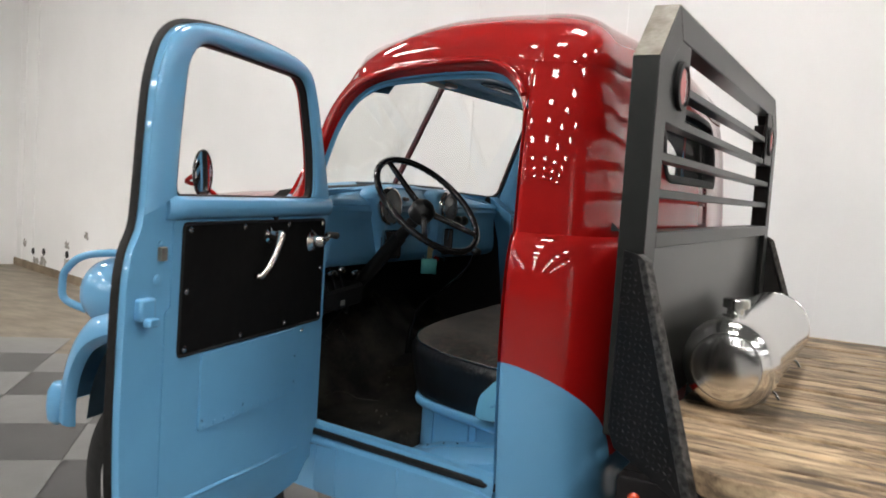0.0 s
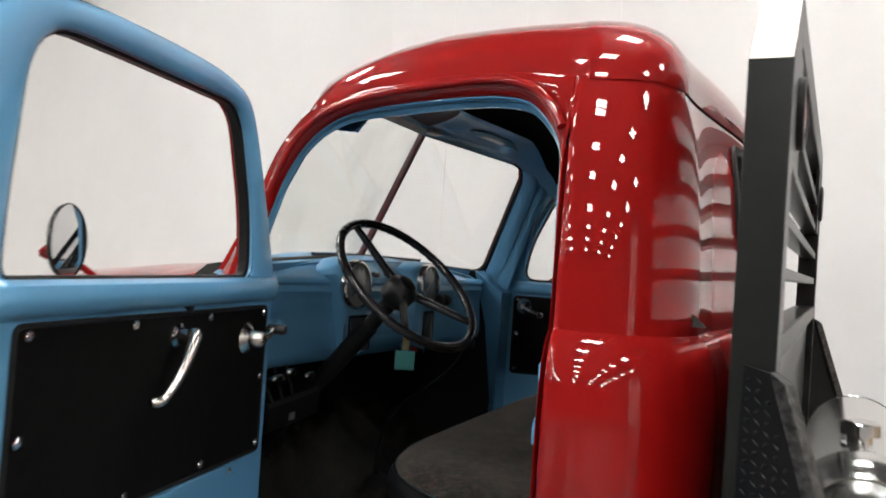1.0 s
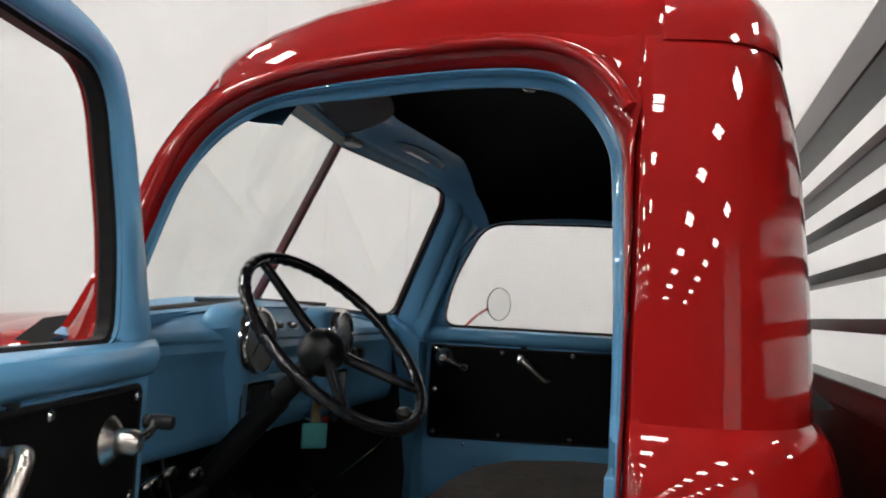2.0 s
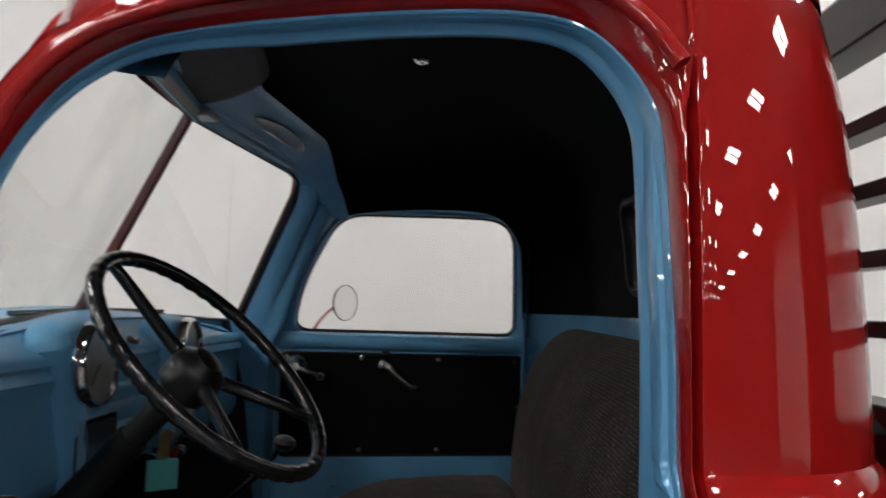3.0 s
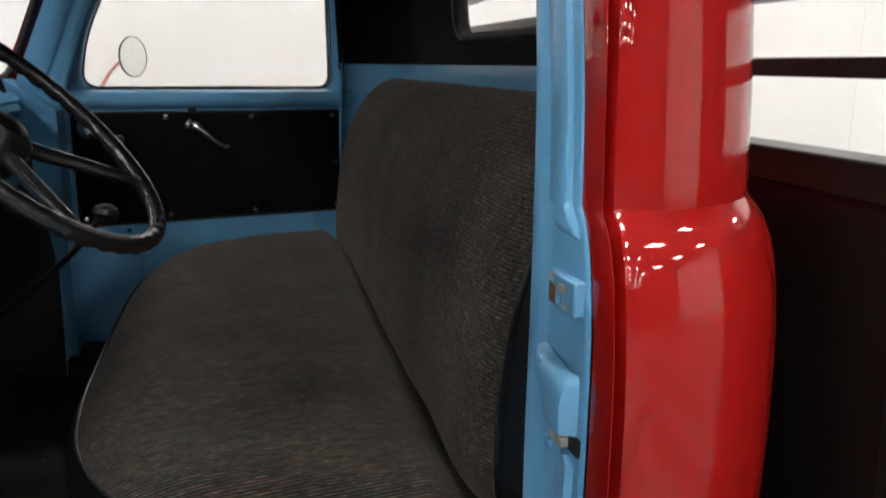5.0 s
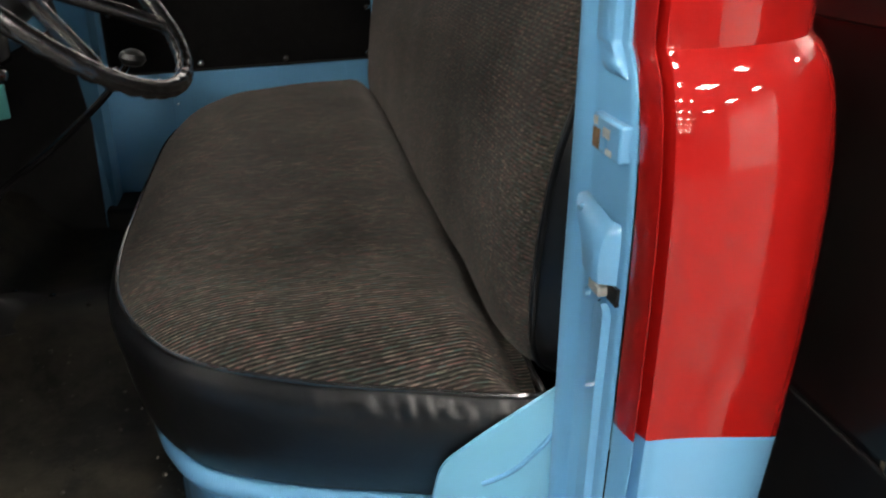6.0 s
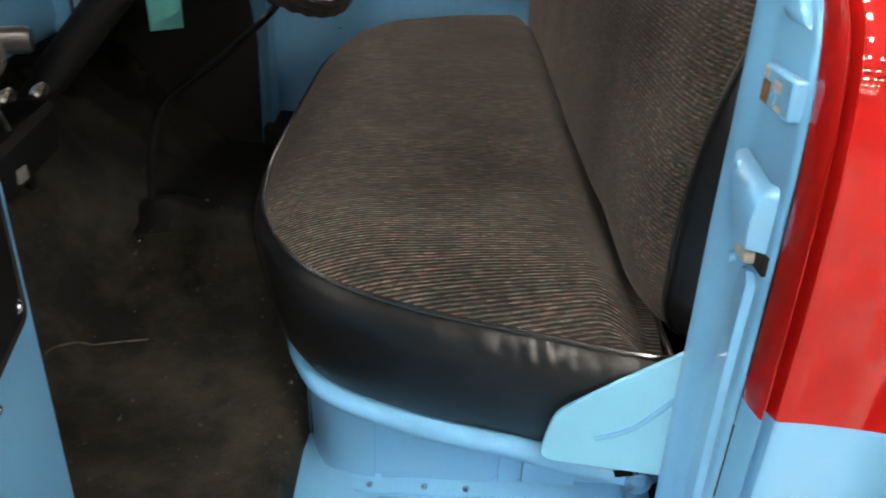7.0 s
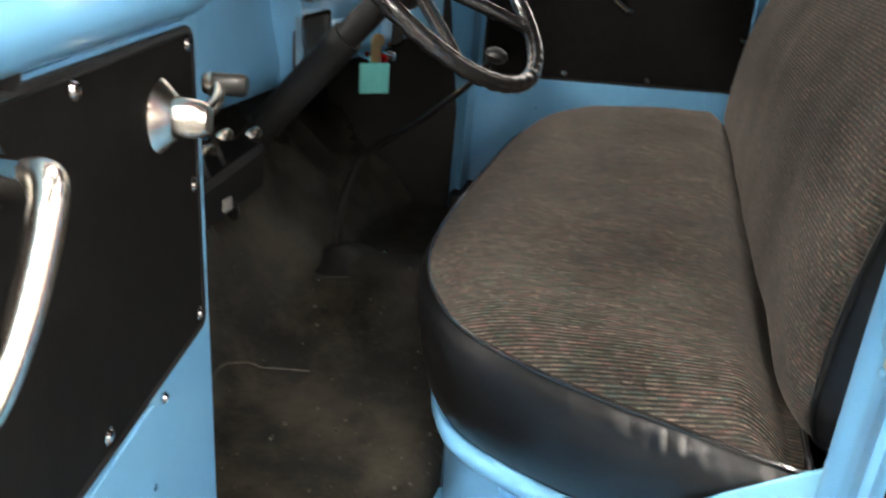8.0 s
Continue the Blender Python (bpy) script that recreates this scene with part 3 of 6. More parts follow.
for side, where in (("near", near_side), ("far", far_side)):
    bm = side_ring(where, [(0.0, 0.030), (0.0, 0.026), (0.10, 0.017), (0.28, 0.009), (0.50, 0.003), (0.72, 0.0), (0.80, 0.0), (0.90, 0.0025), (0.95, 0.008), (1.0, 0.018)])
    split_paint(bm)
    part("side_frame", bm, [RED_RIPPLED, BLUE], truck, "glossy red door surround, blue below")
    wf = flat(where)
    bm = side_ring(wf, [(0.0, 0.029), (-0.002, 0.030), (-0.0035, 0.034), (-0.0035, 0.042), (-0.005, 0.046), (-0.005, 0.078), (-0.007, 0.082), (-0.012, 0.086), (-0.0145, 0.092), (-0.0145, 0.100)], side == "far")
    part("door_jamb", bm, BLUE, truck, "light blue stepped door jamb")
    bm = side_ring(wf, [(-0.0145, 0.100), (0.0, 0.104), (0.4, 0.104), (1.0, 0.090)], side == "far")
    for f in bm.faces:
        c = f.calc_center_median()
        e = min(EDGE, key=lambda p: math.hypot(p[0] - c.x, p[1] - c.z))
        f.material_index = 1 if (e[1] > 1.50 and e[0] > -0.52) else 0
    part("inner_side_frame", bm, [BLUE_IN, HEADLINER], truck, "light blue inner door surround")
    # rain gutter over the door
    pts = [(-0.640, 1.62), (-0.60, 1.715), (-0.545, 1.770), (-0.48, 1.797), (-0.41, 1.812), (-0.30, 1.822), (-0.20, 1.828), (-0.125, 1.824), (-0.065, 1.803), (-0.028, 1.770), (-0.006, 1.735)]
    bm = bmesh.new()
    line = spline([Vector(where(x, -0.010, z)) for x, z in pts], 6)
    tube(bm, line, 0.0085, 10)
    part("rain_gutter", bm, RED, truck, "red rain gutter with an open dark end")


# the rear shell of the cab
def plan_points():
    cx, cy, r, n = 0.006, 0.1405, 0.20, 26
    a0 = math.asin(0.003 / r)
    corner = []
    for k in range(n + 1):
        a = a0 + (math.pi / 2 - a0) * k / n
        rr = r + 0.011 * math.sin(2 * a) ** 2
        corner.append(Vector((cx + rr * math.sin(a), cy - rr * math.cos(a), 0)))
    pts = [(p, k / n) for k, p in enumerate(corner)]
    for k in range(1, 49):
        y = cy + (2 * YC - 2 * cy) * k / 48
        q = (y - YC) / (YC - cy)
        pts.append((Vector((0.206 + 0.045 * (1 - q * q) ** 2, y, 0)), 1.0))
    pts += [(Vector((p.x, 2 * YC - p.y, 0)), k / n) for k, p in reversed(list(enumerate(corner[:-1])))]
    return pts


PLAN = plan_points()


def plan_normal(j):
    a, b = PLAN[max(j - 1, 0)][0], PLAN[min(j + 1, len(PLAN) - 1)][0]
    d = (b - a).normalized()
    return Vector((d.y, -d.x, 0))


def shell_point(j, z, inset=0.0):
    p = PLAN[j][0] + plan_normal(j) * (off(z) - inset)
    return Vector((p.x, p.y, z))


def paint_line(j):
    s = PLAN[j][1]
    return 1.093 - 0.245 * s ** 1.9


REAR_ZS = [1.13, 1.18, 1.22, 1.26, 1.29, 1.315, 1.335, 1.35, 1.362, 1.372, 1.380, 1.388, 1.393, 1.397, 1.400, 1.402, 1.4045, 1.4055, 1.41] + [1.43 + 0.0165 * k for k in range(24)] + [1.822]


def in_window(y, z, pad=0.0):
    ay, az = abs(y - YC) - 0.345 - pad, abs(z - 1.672) - 0.10 - pad
    r = 0.05
    dx, dz = max(ay + r, 0), max(az + r, 0)
    return math.hypot(dx, dz) + min(max(ay + r, az + r), 0) < r


def lipped(row):
    """Both ends of a row turn sharply into the groove beside the door surround."""
    deep = 0.018 * min(1.0, max(0.0, (1.765 - row[0].z) / 0.045))
    a, b = row[0], row[-1]
    first = [a + Vector((-0.006, deep, 0)), a + Vector((-0.001, 0.0015, 0)), a.lerp(row[1], 0.12)]
    last = [b.lerp(row[-2], 0.12), b + Vector((-0.001, -0.0015, 0)), b + Vector((-0.006, -deep, 0))]
    return first + row[1:-1] + last


def rear_rows(inset, low):
    n = len(PLAN)
    rows = [lipped([shell_point(j, low + (paint_line(j) - low) * k / 5, inset) for j in range(n)]) for k in range(6)]
    return rows + [lipped([shell_point(j, z, inset) for j in range(n)]) for z in REAR_ZS]


rows = rear_rows(0.0, 0.62)
bm = bmesh.new()
vs = grid_sheet(bm, rows, skip=lambda i, j: in_window((rows[i][j].y + rows[i][j + 1].y) / 2, (rows[i][j].z + rows[i + 1][j].z) / 2))
bm.faces.ensure_lookup_table()
for f in bm.faces:
    lim = min(range(len(PLAN)), key=lambda j: (PLAN[j][0].xy - f.calc_center_median().xy).length)
    f.material_index = 1 if f.calc_center_median().z < paint_line(lim) else 0
part("rear_shell", bm, [RED, BLUE], truck, "glossy red rounded cab back, blue at the foot")

rows_in = [[shell_point(j, z, 0.03) for j in range(len(PLAN))] for z in [0.80, 1.1, 1.3, 1.40, 1.47, 1.515]]
bm = bmesh.new()
grid_sheet(bm, rows_in)
part("inner_back_panel", bm, BLUE_IN, truck, "light blue inner back panel of the cab")
rows_up = [[shell_point(j, z, 0.024) for j in range(len(PLAN))] for z in [1.505] + [1.53 + 0.0155 * k for k in range(20)] + [1.86]]
bm = bmesh.new()
grid_sheet(bm, rows_up, skip=lambda i, j: in_window((rows_up[i][j].y + rows_up[i][j + 1].y) / 2, (rows_up[i][j].z + rows_up[i + 1][j].z) / 2))
part("back_trim", bm, HEADLINER, truck, "dark grey cloth back trim")


def rear_xy(y, inset=0.0):
    q = (y - YC) / (YC - 0.145)
    return 0.206 + 0.045 * (1 - min(1.0, q * q)) ** 2


def rear_where(y, v, z):
    return (rear_xy(y) + off(z) + v, y, z)


win_loop = rounded([(YC - 0.345, 1.572), (YC + 0.345, 1.572), (YC + 0.345, 1.772), (YC - 0.345, 1.772)], 0.05, 6)


bm = bmesh.new()
ring_sweep(bm, dense(win_loop), [(-0.016, 0.002), (-0.014, 0.008), (-0.004, 0.010), (0.005, 0.006), (0.010, -0.010), (0.010, -0.024), (0.006, -0.029), (-0.004, -0.029), (-0.010, -0.024), (-0.014, -0.012)], rear_where)
rear_win = part("rear_window", bm, RUBBER, truck, "black rubber gasket of the rear window")
bm = bmesh.new()
cols = [YC - 0.35 + 0.70 * k / 16 for k in range(17)]
grid_sheet(bm, [[Vector(rear_where(y, -0.012, z)) for y in cols] for z in (1.567, 1.777)])
pane = part("pane", bm, GLASS, rear_win, "clear rear window glass")
pane.visible_shadow = False


# roof
def roof_edge():
    pts = []
    for x, z in ((-0.52, 1.810), (-0.43, 1.834), (-0.32, 1.844), (-0.21, 1.849), (-0.14, 1.847), (-0.08, 1.840), (-0.03, 1.830), (0.02, 1.826)):
        pts.append(Vector((x, yskin(x, z) - 0.0025, z - 0.008)))
    for j in range(2, len(PLAN) - 2, 2):
        p = shell_point(j, 1.816, -0.003)
        pts.append(p)
    for x, z in ((0.02, 1.826), (-0.03, 1.830), (-0.08, 1.840), (-0.14, 1.847), (-0.21, 1.849), (-0.32, 1.844), (-0.43, 1.834), (-0.52, 1.810)):
        pts.append(Vector((x, 2 * YC - yskin(x, z) + 0.0025, z - 0.008)))
    front = [(-0.572, 1.553, 1.788), (-0.622, 1.475, 1.828), (-0.650, 1.35, 1.868), (-0.700, 1.2, 1.886), (-0.733, 1.0, 1.894), (-0.745, YC, 1.896)]
    pts += [Vector(p) for p in front]
    pts += [Vector((x, 2 * YC - y, z)) for x, y, z in front[-2::-1]]
    return pts


def roof_sheet(inset, top, material, name, label):
    edge = roof_edge()
    c = Vector((-0.27, YC, 0))
    bm = bmesh.new()
    rows = []
    for k in range(15):
        th = math.pi / 2 * k / 14
        row = []
        for p in edge:
            soft = min(1.0, max(0.0, (-0.36 - p.x) / 0.2)) * min(1.0, max(0.0, (abs(p.y - YC) - 0.30) / 0.35))
            s, h = max(math.cos(th), 0) ** (0.8 + 0.35 * soft), math.sin(th) ** (0.91 + 0.10 * soft)
            d = Vector((p.x, p.y, 0)) - c
            q = c + d * (1 - inset / d.length) * (s if k < 14 else 0.02)
            row.append(Vector((q.x, q.y, p.z + (top - p.z) * h - inset * 0.2)))
        rows.append(row)
    vs = grid_sheet(bm, rows, closed=True)
    bm.faces.new(vs[-1])
    part(name, bm, material, truck, label)


roof_sheet(0.0, 2.035, RED, "roof", "glossy red rounded cab roof")
roof_sheet(0.024, 2.006, HEADLINER, "headliner", "dark grey cloth headliner")

# windscreen: two flat panes in a raked frame
CB, CT, SIDE_B, SIDE_T = Vector((-0.898, YC, 1.507)), Vector((-0.714, YC, 1.873)), Vector((-0.812, 0.073, 1.474)), Vector((-0.628, 0.173, 1.858))


def screen_where(mirror, push=0.0):
    SB = SIDE_B if mirror else Vector((-0.792, 0.118, 1.474))
    ST = SIDE_T if mirror else Vector((-0.632, 0.205, 1.858))
    nrm = (SB - CB).cross(CT - CB).normalized()
    if nrm.x > 0:
        nrm = -nrm

    def w(a, v, b):
        p = CB * (1 - a) * (1 - b) + SB * a * (1 - b) + CT * (1 - a) * b + ST * a * b + nrm * (v + push)
        return (p.x, 2 * YC - p.y, p.z) if mirror else tuple(p)
    return w


inner = dense(rounded([(0.0, 0.0), (1.0, 0.0), (1.0, 1.0), (0.0, 1.0)], [0.001, 0.11, 0.14, 0.001], 6), 0.08)
inner = [p for p in inner if p[0] > 0.002]
inner = [(0.0, 0.0)] + inner + [(0.0, 1.0)]
frame_loop = [(0.0, -0.16), (0.5, -0.16), (1.025, -0.16), (1.03, 0.5), (1.02, 0.86), (0.93, 1.03), (0.5, 1.08), (0.0, 1.10)]
c_loop = frame_loop + inner[::-1]
for mirror in (False, True):
    wide = [(a + (0.016 if a > 0.5 else 0.0), b + (0.03 if b > 0.5 else -0.03)) for a, b in inner]
    bm = plate(frame_loop + wide[::-1], [], 0.006 if mirror else 0.014, screen_where(mirror, 0.001 if mirror else 0.004))
    part("windscreen_surround", bm, RED, truck, "red windscreen surround")
    bm = plate(c_loop, [], -0.008 if mirror else -0.022, screen_where(mirror, 0.0))
    part("inner_windscreen_frame", bm, BLUE_IN, truck, "light blue inner windscreen frame")
    bm = bmesh.new()
    ring_sweep(bm, inner, [(-0.004, -0.010), (0.003, -0.010), (0.006, -0.006), (0.006, -0.002), (0.000, 0.004), (-0.010, 0.008)] if mirror else [(-0.004, -0.012), (0.002, -0.012), (0.005, -0.009), (0.005, -0.002), (0.000, 0.004), (-0.010, 0.008)], screen_where(mirror), closed=False)
    part("windscreen_gasket", bm, RUBBER, truck, "black windscreen rubber")
    bm = bmesh.new()
    w = screen_where(mirror, 0.0)
    bm.faces.new([bm.verts.new(w(a, -0.004, b)) for a, b in ((0.0, -0.02), (1.01, -0.02), (1.01, 1.02), (0.0, 1.02))])
    g = part("windscreen_pane", bm, GLASS if mirror else GLASS_HAZY, truck, "clear windscreen glass" if mirror else "hazy clouded windscreen glass", smooth=False)
    g.visible_shadow = False
RIM_FRONT = [(-0.50, 1.820), (-0.545, 1.800), (-0.59, 1.775), (-0.645, 1.70), (-0.685, 1.60), (-0.715, 1.52), (-0.745, 1.44), (-0.79, 1.39)]
for mirror, where in ((False, near_side), (True, far_side)):
    w = screen_where(mirror, 0.007 if mirror else 0.018)
    a = spline([Vector(where(x, 0.0, z)) for x, z in RIM_FRONT], 4)
    b = [Vector(w(1.0 - 0.10 * max(0.0, 1 - 14 * k / (len(a) - 1)), 0, 1.05 - 1.21 * k / (len(a) - 1))) for k in range(len(a))]
    rows = []
    for p, q in zip(a, b):
        out = Vector((-0.6, -0.8 if not mirror else 0.8, 0.1))
        rows.append([p + (q - p) * s + out * 0.006 * math.sin(math.pi * s) for s in (0, 0.15, 0.35, 0.6, 0.8, 1.0)])
    bm = bmesh.new()
    grid_sheet(bm, rows)
    part("front_pillar", bm, RED, truck, "glossy red front pillar")
for mirror, where in ((True, far_side),):
    w = screen_where(mirror, -0.024)
    a = spline([Vector(where(x + 0.055, 0.058, z - 0.012)) for x, z in RIM_FRONT[2:]], 4)
    b = [Vector(w(0.985 - 0.12 * max(0.0, 1 - 5 * k / (len(a) - 1)), 0, 1.12 - 1.26 * k / (len(a) - 1))) for k in range(len(a))]
    bm = bmesh.new()
    ribs = [(0.0, 0.0), (0.10, 0.004), (0.16, 0.012), (0.30, 0.015), (0.38, 0.012), (0.42, 0.004), (0.50, 0.003), (0.55, 0.012), (0.68, 0.016), (0.82, 0.015), (0.90, 0.009), (1.0, 0.0)]
    grid_sheet(bm, [[p + (q - p) * u + Vector((h, -0.25 * h, 0)) for u, h in ribs] for p, q in zip(a, b)])
    part("inner_front_pillar", bm, BLUE_IN, truck, "light blue inner front pillar")
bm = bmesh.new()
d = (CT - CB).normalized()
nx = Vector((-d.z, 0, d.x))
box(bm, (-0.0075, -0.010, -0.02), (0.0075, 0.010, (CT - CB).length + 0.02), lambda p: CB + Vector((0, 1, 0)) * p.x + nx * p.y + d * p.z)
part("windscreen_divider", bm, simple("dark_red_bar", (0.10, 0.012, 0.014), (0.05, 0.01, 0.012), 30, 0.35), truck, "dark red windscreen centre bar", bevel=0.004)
# wiper arms lying along the foot of the glass
for y0, y1 in ((0.50, 0.78), (0.86, 1.12)):
    bm = bmesh.new()
    f = lambda y: Vector((-0.90 + 0.10 * abs(y - YC) / 0.74, y, 1.503 - 0.012 * abs(y - YC)))
    tube(bm, [f(y0 + (y1 - y0) * k / 8) for k in range(9)], 0.005, 6)
    part("wiper", bm, BLACK_GLOSS, truck, "black wiper blade")

# header panel over the windscreen, inside
def header_point(y, dx, dz, lift=0.0):
    """A point of the cove between the glass and the headliner."""
    a = abs(y - YC) / 0.637
    end = max(0.0, a - 0.86)
    turn = min(1.0, max(0.0, (a - 0.60) / 0.26)) ** 1.5
    return Vector((-0.714 + 0.086 * a + dx * (1.0 - 0.10 * turn) + lift * 0.6 - 0.02 * end, y, 1.873 - 0.015 * a - 0.75 * end ** 1.5 + dz * (1.0 - 0.12 * a - 1.25 * turn) - lift * 0.8))


COVE = [(0.010, 0.000), (0.020, 0.004), (0.024, 0.010), (0.026, 0.018), (0.032, 0.022), (0.039, 0.021), (0.044, 0.022), (0.060, 0.030), (0.080, 0.039), (0.100, 0.046), (0.122, 0.051), (0.134, 0.052), (0.142, 0.058)]
bm = bmesh.new()
grid_sheet(bm, [[header_point(0.12 + 1.38 * j / 60, dx, dz) for j in range(61)] for dx, dz in COVE])
header = part("header_panel", bm, BLUE_IN, truck, "light blue header panel over the windscreen")
for y0, y1 in ((0.93, 1.235), (0.385, 0.69)):
    bm = bmesh.new()
    rows = []
    for s_, lift in ((-1.0, 0.0), (-0.9, 0.0025), (0.0, 0.003), (0.9, 0.0025), (1.0, 0.0)):
        row = []
        for j in range(17):
            q = j / 16
            h = (0.5 - 0.5 * math.cos(2 * math.pi * min(q, 1 - q) ** 0.8)) ** 0.5
            m_ = 0.055 + 0.045 * (0.5 + 0.46 * s_ * h) + 0.006 * math.sin(math.pi * q)
            row.append(header_point(y0 + (y1 - y0) * q, m_, 0.0275 + 0.52 * (m_ - 0.055) - 3.0 * (m_ - 0.055) ** 2, lift + 0.002))
        rows.append(row)
    grid_sheet(bm, rows)
    part("header_recess", bm, GREY_BLUE, header, "glossy grey-blue panel pressed in the header")
# pale moulding along the top of the driver's glass, with its bracket
bm = bmesh.new()
rows = []
for k in range(13):
    p = header_point(0.30 + 0.475 * k / 12, 0.022, -0.010)
    rows.append([p + Vector((-0.006, 0, 0.006)), p, p + Vector((0.010, 0, 0.014))])
grid_sheet(bm, rows)
part("garnish_strip", bm, GREY_TRIM, header, "pale grey moulding along the glass")
p = header_point(YC - 0.015, 0.030, 0.006)
bm = box_bm((-0.012, -0.030, -0.010), (0.024, 0.034, 0.006), lambda v: p + v)
part("centre_bracket", bm, GREY_TRIM, header, "pale grey centre bracket", bevel=0.005)


# ---- doors ----
DOOR_EDGE = [(-0.006, 0.790), (0.004, 0.735), (0.030, 0.690), (0.070, 0.660), (0.13, 0.648), (0.735, 0.645), (0.768, 0.67), (0.785, 0.85), (0.808, 1.0), (0.824, 1.15), (0.834, 1.27), (0.830, 1.335), (0.813, 1.375), (0.803, 1.42), (0.793, 1.55), (0.784, 1.64),
        (0.768, 1.70), (0.740, 1.748), (0.69, 1.778), (0.62, 1.792), (0.55, 1.798), (0.45, 1.801), (0.33, 1.800), (0.24, 1.796), (0.170, 1.786), (0.122, 1.766), (0.092, 1.728), (0.060, 1.668), (0.022, 1.582), (-0.008, 1.51), (-0.036, 1.44), (-0.038, 1.415), (-0.022, 1.395), (-0.012, 1.30), (-0.008, 1.1), (-0.006, 0.90)]
DOOR_EDGE = [tuple(p.xy) for p in spline([Vector((u, z, 0)) for u, z in DOOR_EDGE], 3, closed=True)]
DOOR_WIN = rounded([(0.064, 1.444), (0.706, 1.444), (0.699, 1.56), (0.676, 1.768), (0.46, 1.769), (0.146, 1.765), (0.074, 1.565)], [0.034, 0.03, 0.08, 0.085, 0.05, 0.062, 0.06], 6)


FAR_WIN = rounded([(0.020, 1.449), (0.658, 1.449), (0.652, 1.788), (0.46, 1.791), (0.142, 1.786), (0.042, 1.585)], [0.05, 0.04, 0.09, 0.05, 0.075, 0.08], 6)


def build_door(where, open_handle, crank, crank_to, name, label, DOOR_WIN=DOOR_WIN, LV=0.325):
    """where(u, v, z): u from the hinge end, v outwards."""
    W = lambda u, v, z: Vector(where(u, v, z))
    tall = DOOR_WIN[0][0] < 0.07
    DOOR = [(min(u, -0.035) if u < 0.02 and z < 1.42 else u + (0.06 * min(1.0, max(0.0, (1.38 - z) / 0.5)) if u > 0.7 else 0.0), z + 0.014 * max(0.0, (z - 1.6) / 0.2)) for u, z in DOOR_EDGE] if tall else DOOR_EDGE
    bm = plate(dense(DOOR, 0.06), [dense(DOOR_WIN, 0.06)], 0.022, where)
    door = part(name, bm, BLUE, truck, label, bevel=0.009, segments=4)
    grow = [(u + (-0.010 if u > 0.4 else 0.0), z + (-0.004 if z > 1.5 else (-0.006 if z < 0.7 else 0))) for u, z in DOOR]
    bm = plate(dense(grow, 0.05), [dense(DOOR_WIN, 0.06)], 0.008, lambda u, v, z: where(u, v + 0.026 + 0.15 * max(0.0, off(min(z, 1.41))), z))
    split_paint(bm)
    part("outer_skin", bm, [RED, BLUE], door, "red outer door skin, blue below the waist", bevel=0.003)
    bm = bmesh.new()
    ring_sweep(bm, dense(DOOR, 0.05), [(-0.002, 0.014), (-0.008, 0.020), (-0.009, 0.028), (-0.003, 0.031), (0.010, 0.031), (0.012, 0.020)], where)
    part("weatherstrip", bm, RUBBER, door, "black rubber weatherstrip")
    bm = bmesh.new()
    ring_sweep(bm, dense(DOOR_WIN, 0.05)[::-1], [(-0.001, -0.001), (0.002, -0.001), (0.004, 0.002), (0.004, 0.012)], where)
    ring_sweep(bm, dense(DOOR_WIN, 0.05), [(-0.001, 0.003), (0.006, 0.008), (0.006, 0.024), (-0.001, 0.030)], where)
    part("window_channel", bm, RUBBER, door, "black window channel")
    # the rolled frame round the glass
    mid = Vector((0.40, 1.60))
    rows = []
    for u, z in dense(DOOR_WIN, 0.02):
        if z < 1.452:
            continue
        d = (Vector((u, z)) - mid).normalized()
        far = 0.0
        for k, a in enumerate(DOOR):
            b = DOOR[(k + 1) % len(DOOR)]
            ex, ez = b[0] - a[0], b[1] - a[1]
            den = d.x * ez - d.y * ex
            if abs(den) > 1e-9:
                t_, s_ = ((a[0] - mid.x) * ez - (a[1] - mid.y) * ex) / den, ((a[0] - mid.x) * d.y - (a[1] - mid.y) * d.x) / den
                if t_ > 0 and -1e-6 <= s_ <= 1 + 1e-6:
                    far = max(far, t_)
        near_ = (Vector((u, z)) - mid).length
        rows.append([W(*(lambda c: (c.x, 0.004 - 0.0145 * (1 - abs(2 * q - 1) ** 3.2) ** 0.6, c.y))(mid + d * (near_ - 0.002 + (far - near_ + 0.001) * q))) for q in (0.0, 0.02, 0.06, 0.13, 0.25, 0.4, 0.6, 0.75, 0.87, 0.94, 0.98, 1.0)])
    k = max(range(len(rows)), key=lambda i: (rows[i][0] - rows[i - 1][0]).length)
    rows = rows[k:] + rows[:k]
    bm = bmesh.new()
    grid_sheet(bm, rows)
    part("window_frame", bm, BLUE, door, "light blue rolled window frame")
    # rolled waist rail under the glass
    bm = bmesh.new()
    prof = [(1.446, 0.004), (1.447, -0.010), (1.440, -0.021), (1.425, -0.026), (1.410, -0.022), (1.400, -0.010), (1.398, 0.004)]
    us = [-0.040 + 0.775 * k / 40 for k in range(41)]
    rows = []
    for k, u in enumerate(us):
        s = min(1.0, (k + 0.3) / 2.0, (40.3 - k) / 2.0) ** 0.5
        rows.append([W(u, v * s if v < 0 else v, z) for z, v in prof])
    vs = grid_sheet(bm, rows)
    bm.faces.new(vs[0])
    bm.faces.new(vs[-1][::-1])
    part("waist_rail", bm, BLUE, door, "rolled light blue waist rail")
    # black board with its screws
    # the pressed inner panel stands a little proud of the door's edge
    inner_panel = rounded([(0.012, 0.70), (0.729, 0.705), (0.729, 1.212), (0.712, 1.222), (0.712, 1.396), (-0.006, 1.396)], [0.06, 0.03, 0.006, 0.006, 0.01, 0.008], 5)
    bm = plate(dense(inner_panel, 0.08), [], -0.003, where)
